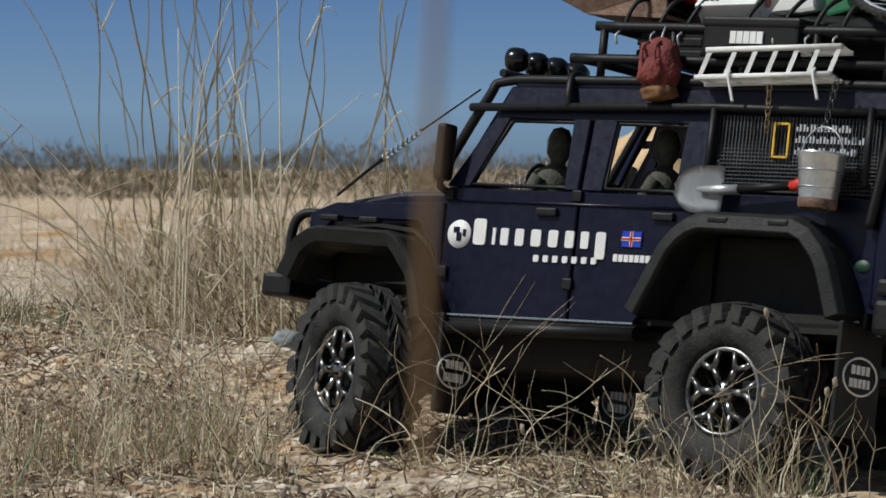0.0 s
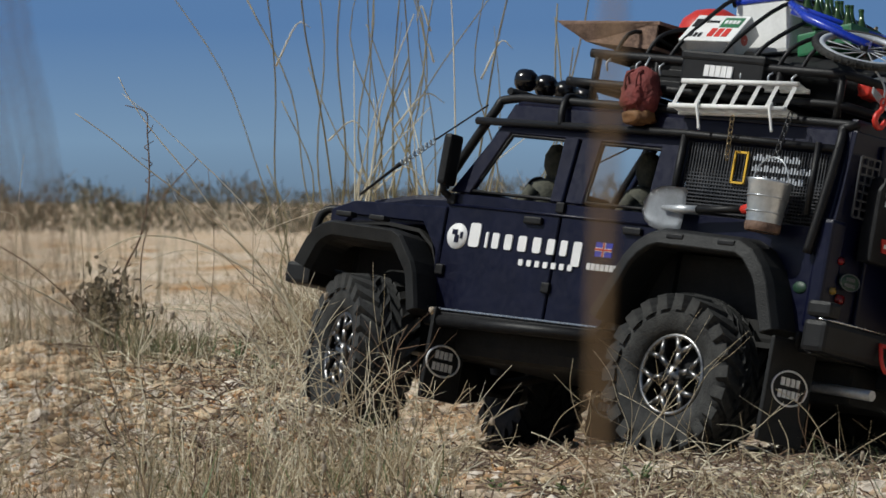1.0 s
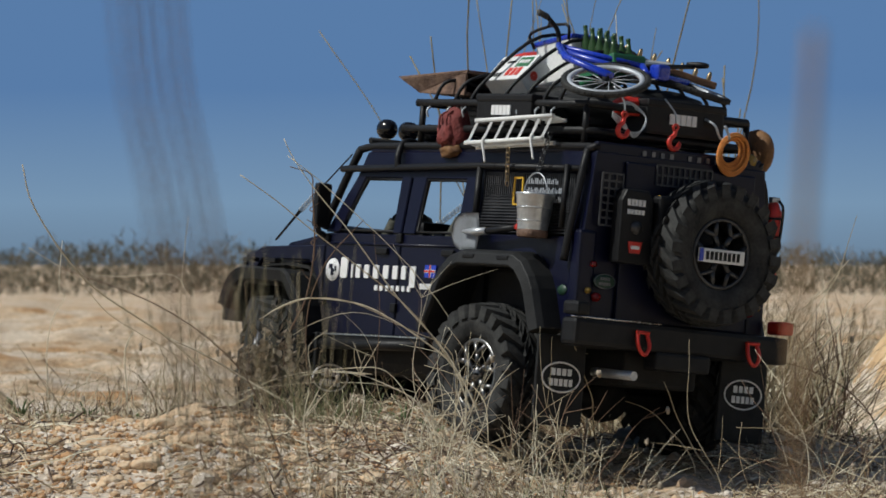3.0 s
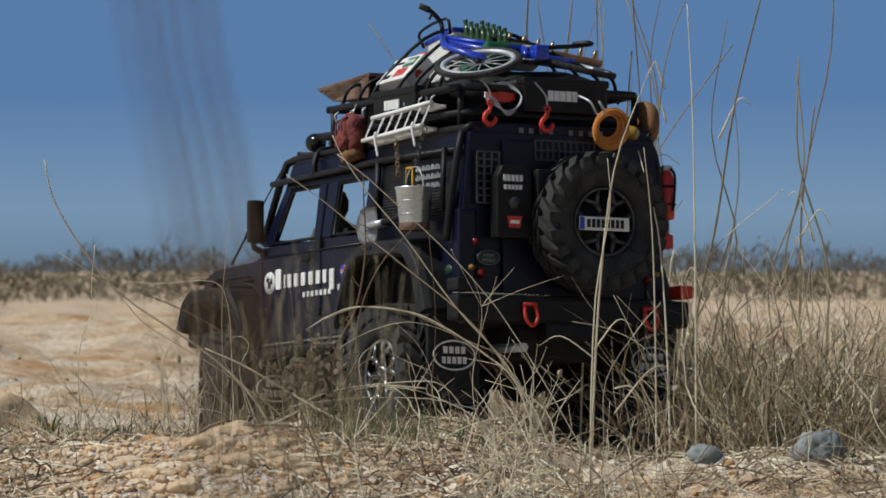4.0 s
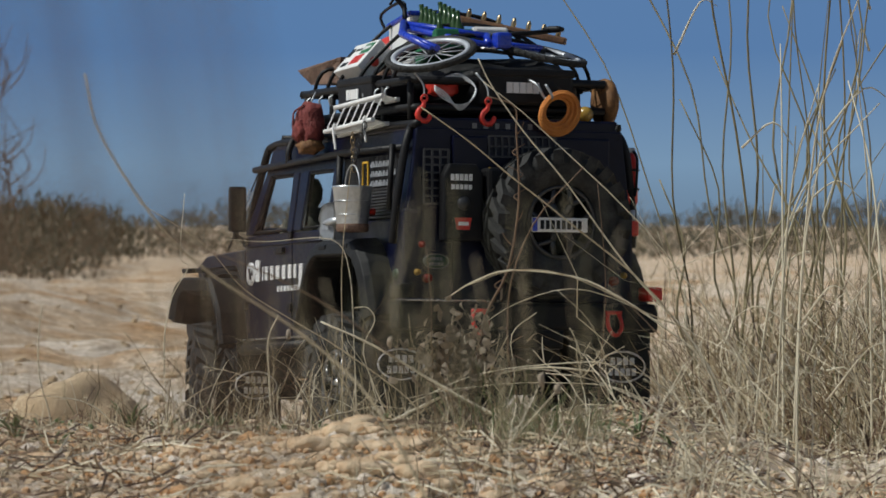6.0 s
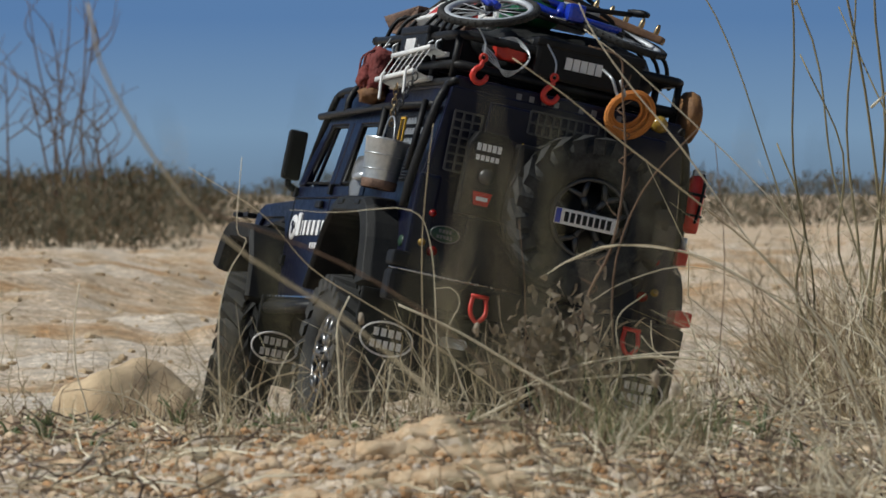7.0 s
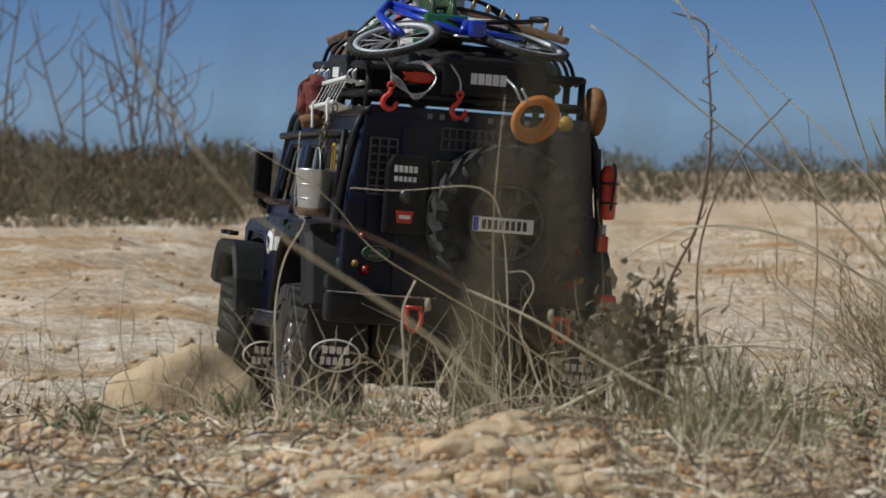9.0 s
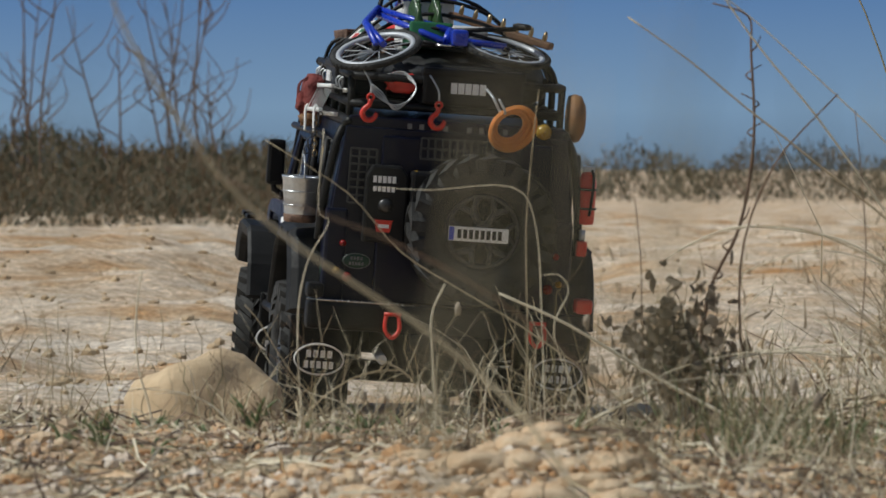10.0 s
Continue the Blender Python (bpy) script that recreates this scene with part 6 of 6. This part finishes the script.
    stalk("arching_stem", [(0.2, 6.5, 0.05), (0.15, 6.48, 0.125), (0.09, 6.46, 0.157), (0.045, 6.45, 0.15), (0.01, 6.45, 0.128)], 0.0004, 0.0002, PALE, "bleached stem arching to one side")
    stalk("arching_stem", [(0.17, 6.3, 0.03), (0.12, 6.29, 0.09), (0.06, 6.28, 0.1), (0.0, 6.27, 0.096), (-0.03, 6.27, 0.09)], 0.0004, 0.0002, PALE, "bleached stem arching to one side")
    stalk("arching_stem", [(0.24, 6.45, 0.02), (0.15, 6.45, 0.17), (0.06, 6.45, 0.262), (0.02, 6.45, 0.295)], 0.0005, 0.0003, PALE, "long bleached grass stem leaning over")
    stalk("leaning_stem", [(0.1936, 6.4, 0.0629), (0.1360, 6.4, 0.1499), (0.0736, 6.4, 0.2039), (0.0376, 6.4, 0.2324), (0.0106, 6.4, 0.2549), (-0.0209, 6.4, 0.2774)], 0.0007, 0.0004, STRAW, "long straw-coloured stem leaning across the crest")
    stalk("leaning_stem", [(0.1906, 6.4, 0.0629), (0.1576, 6.4, 0.1229), (0.1156, 6.4, 0.1709), (0.0751, 6.4, 0.2264), (0.0466, 6.4, 0.2609), (0.0256, 6.4, 0.2909), (0.0166, 6.4, 0.3089)], 0.0007, 0.0004, PALE, "long bleached stem with a bent brown node")
    stalk("arching_stem", [(0.1816, 6.4, 0.0629), (0.1636, 6.4, 0.1109), (0.1360, 6.4, 0.1349), (0.1066, 6.4, 0.1544), (0.0796, 6.4, 0.1664), (0.0376, 6.4, 0.1709), (0.0136, 6.4, 0.1634), (-0.0014, 6.4, 0.1544)], 0.0009, 0.0004, PALE, "bleached stem arching low over the crest")
    stalk("leaning_stem", [(0.0856, 6.4, 0.0599), (0.0436, 6.4, 0.0839), (0.0361, 6.4, 0.1499), (0.0526, 6.4, 0.2009), (0.0856, 6.4, 0.2384)], 0.0008, 0.0004, TWIG, "dark bare twig leaning over the crest")
    stalk("fallen_stem", [(-0.0464, 6.4, 0.0689), (-0.0164, 6.4, 0.0839), (0.0196, 6.4, 0.1004), (0.0556, 6.4, 0.1073), (0.0931, 6.4, 0.1049)], 0.0012, 0.0006, PALE, "bleached bent stem lying along the crest")
    o = stalk("dead_branch", [(0.012, 6.42, 0.055), (0.0192, 6.42, 0.1324), (0.0357, 6.42, 0.17), (0.0432, 6.42, 0.215), (0.0417, 6.42, 0.2601), (0.0402, 6.42, 0.2782), (0.0222, 6.42, 0.2848)], 0.0011, 0.0004, TWIG, "dark dead weed branch with small buds")
    rb = random.Random(9)
    for i in range(12):
        k = i / 11
        q = Vector((float(np.interp(0.1 + 0.16 * k, (0.1, 0.1324, 0.17, 0.215, 0.2601), (0.016, 0.0192, 0.0357, 0.0432, 0.0417))) - 0.012, 0, 0.045 + 0.16 * k))
        part("bud_twig", stem_mesh([q, q + Vector((0.003 if i % 2 else -0.003, 0.001, 0.003)), q + Vector((0.005 if i % 3 else -0.006, 0.001, 0.008))], 0.0006, 0.0003), TWIG, o)
    # Thin kinked stems on the crest of the rise.
    for mat, r0, r1, pts in (
        (PALE, 0.0009, 0.0005, [(-0.2572, 6.36, 0.0549), (-0.262, 6.36, 0.0816), (-0.267, 6.36, 0.0994), (-0.2685, 6.36, 0.1231), (-0.2655, 6.36, 0.1497)]),
        (PALE, 0.0007, 0.0003, [(-0.1854, 6.36, 0.0757), (-0.1869, 6.36, 0.1112), (-0.186, 6.36, 0.1349), (-0.181, 6.36, 0.1556), (-0.1712, 6.36, 0.1734), (-0.1765, 6.36, 0.1808), (-0.1736, 6.36, 0.2207)]),
        (STRAW, 0.0008, 0.0003, [(-0.0225, 6.36, 0.0727), (-0.0284, 6.36, 0.0875), (-0.0728, 6.36, 0.1201), (-0.1024, 6.36, 0.1379), (-0.135, 6.36, 0.1586), (-0.1617, 6.36, 0.1882), (-0.2032, 6.36, 0.2148)]),
        (PALE, 0.0012, 0.0006, [(-0.1176, 6.37, 0.0679), (-0.119, 6.37, 0.0991), (-0.1199, 6.37, 0.1258), (-0.1131, 6.37, 0.1421)]),
        (PALE, 0.0006, 0.0002, [(-0.0626, 6.37, 0.0753), (-0.0641, 6.37, 0.1229), (-0.0671, 6.37, 0.1703), (-0.079, 6.37, 0.1911), (-0.1205, 6.37, 0.1896), (-0.1473, 6.37, 0.1911)]),
        (STRAW, 0.0006, 0.0003, [(-0.073, 6.37, 0.0724), (-0.0715, 6.37, 0.111), (-0.0721, 6.37, 0.1703), (-0.0686, 6.37, 0.2149), (-0.0656, 6.37, 0.2401)]),
        (PALE, 0.0008, 0.0004, [(0.1229, 6.38, 0.0631), (0.1253, 6.38, 0.081), (0.1051, 6.38, 0.1078), (0.0754, 6.38, 0.1107), (0.016, 6.38, 0.1033), (-0.0286, 6.38, 0.084)]),
        (STRAW, 0.0007, 0.0003, [(0.1645, 6.38, 0.0631), (0.1615, 6.38, 0.1227), (0.1253, 6.38, 0.1435), (0.0754, 6.38, 0.1673), (0.0398, 6.38, 0.1709), (0.0101, 6.38, 0.1613)]),
        (STRAW, 0.0006, 0.0003, [(-0.1736, 6.36, 0.0757), (-0.1914, 6.36, 0.0994), (-0.2062, 6.36, 0.1231), (-0.2136, 6.36, 0.1319)]),
        (PALE, 0.0006, 0.0003, [(-0.0432, 6.36, 0.0757), (-0.058, 6.36, 0.1171), (-0.0506, 6.36, 0.1379), (-0.0551, 6.36, 0.1467), (-0.0639, 6.36, 0.1467)]),
        (TWIG, 0.0006, 0.0003, [(-0.0108, 6.39, 0.0687), (-0.0137, 6.39, 0.1225), (-0.0143, 6.39, 0.1523), (-0.0173, 6.39, 0.1851)]),
        (TWIG, 0.0006, 0.0003, [(0.0935, 6.39, 0.0687), (0.0965, 6.39, 0.1105), (0.0995, 6.39, 0.1642), (0.0941, 6.39, 0.2298)]),
        (PALE, 0.0005, 0.0003, [(0.0277, 6.35, 0.0701), (0.0395, 6.35, 0.0996), (0.038, 6.35, 0.1292), (0.0542, 6.35, 0.1439)]),
    ):
        foot = Vector((pts[0][0], pts[0][1], min(pts[0][2] - 0.004, float(height(pts[0][0], pts[0][1])) - 0.006)))
        o = stalk("kinked_stem", [foot] + pts, r0 * 0.75, r1 * 0.75, mat, "thin dry kinked stem standing on the crest")
        tagged(o, category="stalk", group="kinked stems on the crest")
    # The clump of withered leaves.
    o = group_of("withered_clump", "tangled clump of grey-brown withered leaves and stems", "weed")
    o.location = on_soil(0.006, 6.4)
    for i in range(44):
        a, h = rb.uniform(0, 6.28), rb.uniform(0.025, 0.075)
        e = Vector((math.cos(a) * 0.042 * rb.random(), math.sin(a) * 0.02 * rb.random(), h))
        part("stem", stem_mesh([Vector((rb.gauss(0, 0.008), rb.gauss(0, 0.006), 0)), e * 0.6 + Vector((rb.gauss(0, 0.006), 0, 0)), e], 0.0005, 0.0003), (STRAW, PALE, TWIG)[i % 3], o)
    for i in range(460):
        b = bmesh.new()
        L, W = rb.uniform(0.004, 0.011), rb.uniform(0.0014, 0.0034)
        for u, w, z in ((0, 0.2, 0), (0.35, 1, 0.001), (0.7, 0.8, 0.0022), (1, 0.1, 0.0018)):
            b.verts.new((u * L, -W * w, z)), b.verts.new((u * L, W * w * rb.uniform(0.6, 1), z + rb.uniform(-0.0015, 0.0015)))
        v = list(b.verts)
        for k in range(3):
            b.faces.new((v[2 * k], v[2 * k + 1], v[2 * k + 3], v[2 * k + 2]))
        bmesh.ops.solidify(b, geom=b.faces[:], thickness=0.0003)
        c = Vector((rb.gauss(0, 0.015), rb.gauss(0, 0.01), 0.05 + rb.gauss(0, 0.015)))
        bmesh.ops.transform(b, matrix=Matrix.Translation(c) @ Euler((rb.uniform(0, 6), rb.uniform(0, 6), rb.uniform(0, 6))).to_matrix().to_4x4(), verts=b.verts)
        part("leaf", b, LEAF, o)
    # Green sprouts at the foot of the rise.
    spots = [(-0.21, 6.38), (-0.19, 6.42), (-0.13, 6.4), (-0.3, 6.3), (0.09, 6.3), (-0.25, 6.2), (0.14, 6.2), (0.3, 5.2)]
    spots += [(rb.uniform(-0.3, 0.12), rb.uniform(6.2, 6.46)) for k in range(26)] + [(rb.uniform(0.1, 0.4), rb.uniform(5.0, 5.3)) for k in range(8)]
    for x, y in spots:
        o = group_of("green_sprout", "small grey-green sprout in the gravel", "sprout", group="green sprouts")
        o.location = on_soil(x, y)
        k0 = rb.uniform(0.6, 1.3)
        for k in range(7):
            a = rb.uniform(0, 6.28)
            e = Vector((math.cos(a) * 0.011, math.sin(a) * 0.011, rb.uniform(0.006, 0.02))) * k0
            part("leaf", stem_mesh([Vector(), e * 0.5 + Vector((0, 0, 0.004)), e], 0.0014, 0.0004), SPROUT, o)


build_stalks()


def stone(x, y, size, material, label, seed, sink=0.3):
    crag = 0.05 if size[0] > 0.03 else 0.16
    b = bmesh.new()
    bmesh.ops.create_icosphere(b, subdivisions=4, radius=1)
    for v in b.verts:
        p = v.co.copy()
        v.co = Vector((p.x * size[0], p.y * size[1], p.z * size[2])) * (1 + 0.3 * noise.noise(p * 1.4 + Vector((seed, 0, 0))) + crag * noise.noise(p * 5 + Vector((0, seed, 0))) + 0.2 * crag * noise.noise(p * 14))
    for f in b.faces:
        f.smooth = True
    o = part("stone", b, material)
    o.location = (x, y, float(height(x, y)) + size[2] * (1 - 2 * sink))
    tagged(o, label, "stone", "stones on the sand")


stone(-0.292, 7.3, (0.056, 0.045, 0.05), STONE, "large rounded sandy-coloured stone half sunk in sand", 3, 0.28)
stone(-0.235, 7.32, (0.035, 0.03, 0.022), STONE, "flat sandy-coloured stone half sunk in sand", 8, 0.35)
stone(0.425, 6.62, (0.022, 0.018, 0.017), GREYSTONE, "blue-grey angular stone among dry grass", 5, 0.25)
stone(0.33, 6.64, (0.017, 0.014, 0.011), GREYSTONE, "blue-grey flat stone among dry grass", 6, 0.3)
srnd = random.Random(4)


def clod(x, y, size, seed):
    """A crumbling lump of orange soil."""
    b = bmesh.new()
    bmesh.ops.create_icosphere(b, subdivisions=3, radius=1)
    for v in b.verts:
        p = v.co.copy()
        f = 1 + 0.35 * noise.noise(p * 1.3 + Vector((seed, 0, 0))) + 0.22 * noise.noise(p * 3.4 + Vector((0, seed, 0))) + 0.12 * noise.noise(p * 9) + 0.07 * noise.noise(p * 22)
        v.co = Vector((p.x * size[0], p.y * size[1], p.z * size[2])) * f
    for f in b.faces:
        f.smooth = True
    o = part("soil_clod", b, CLOD)
    o.location = (x, y, float(height(x, y)) + size[2] * 0.15)
    tagged(o, "crumbling orange lump of soil on the crest", "clod", "soil clods")


crnd = random.Random(12)
for i in range(170):
    a = 0.003 + 0.0085 * crnd.random() ** 2
    x, y = (crnd.gauss(-0.04, 0.08), crnd.uniform(5.55, 6.15)) if i < 140 else (crnd.uniform(0.38, 0.5), crnd.uniform(6.68, 6.95))
    clod(x, y, (a * crnd.uniform(0.9, 1.5), a, a * 0.6), 7.3 * i)
for i in range(60):
    yy = srnd.uniform(4.6, 6.4)
    xx = yy * srnd.uniform(-0.06, 0.1)
    s0 = srnd.uniform(0.004, 0.011)
    stone(xx, yy, (s0, s0 * 0.8, s0 * 0.65), srnd.choice((STONE, STONE, PEBBLE)), "small pale stone lying on the soil", 20 + i, 0.3)

# Thin dead shrubs standing up from the thicket.
for i in range(26):
    xx, yy = srnd.uniform(-4.2, -2.0), srnd.uniform(33, 40)
    b0 = on_soil(xx, yy, 0.02)
    hh = srnd.uniform(0.5, 1.3)
    tip = Vector((srnd.gauss(0, 0.15), 0, hh))
    o = stalk("dead_shrub", [b0, b0 + tip * 0.4 + Vector((srnd.gauss(0, 0.03), 0, 0)), b0 + tip * 0.75, b0 + tip], 0.007, 0.002, TWIG, "thin bare dead shrub stem")
    tagged(o, category="shrub", group="bare shrub stems")
    for k in range(4):
        q = tip * srnd.uniform(0.35, 0.9)
        part("branch", stem_mesh([q, q + Vector((srnd.uniform(-0.12, 0.12), 0, 0.1)), q + Vector((srnd.uniform(-0.18, 0.18), 0, 0.24))], 0.004, 0.0015), TWIG, o)


def motions():
    rows = smooth_rows()
    walk(truck, rows)
    for thing, local in RIDERS:
        walk(thing, [(t, m @ local) for t, m in rows])
    ts = [r[0] for r in TRUCK]
    run = np.r_[0, np.cumsum([math.hypot(b[1] - a[1], b[2] - a[2]) for a, b in zip(TRUCK, TRUCK[1:])])]
    cols = list(zip(*TRUCK))

    def place_on(t):
        return pose(*[float(np.interp(t, cols[0], c)) for c in cols[1:]])

    steer_t, steer_a = (0, 0.5, 2.7, 5.0, 7.0, 10), (-24, -28, -26, -18, -12, -9)
    for w, place in WHEELS:
        spin = []
        for k in range(101):
            t = k / 10
            turn = float(np.interp(t, ts, run)) / 0.0625
            at = place_on(t) @ place
            steer = Matrix.Rotation(radians(float(np.interp(t, steer_t, steer_a))) if place.x > 0 else 0.0, 4, "Z")
            drop = float(height(at.x, at.y, False)) + 0.0615 - at.z
            lift = Vector((0, 0, max(-0.011, min(0.012, drop))))
            spin.append((t, Matrix.Translation(place + lift) @ steer @ Matrix.Rotation(turn, 4, "Y")))
        walk(w, spin)


motions()
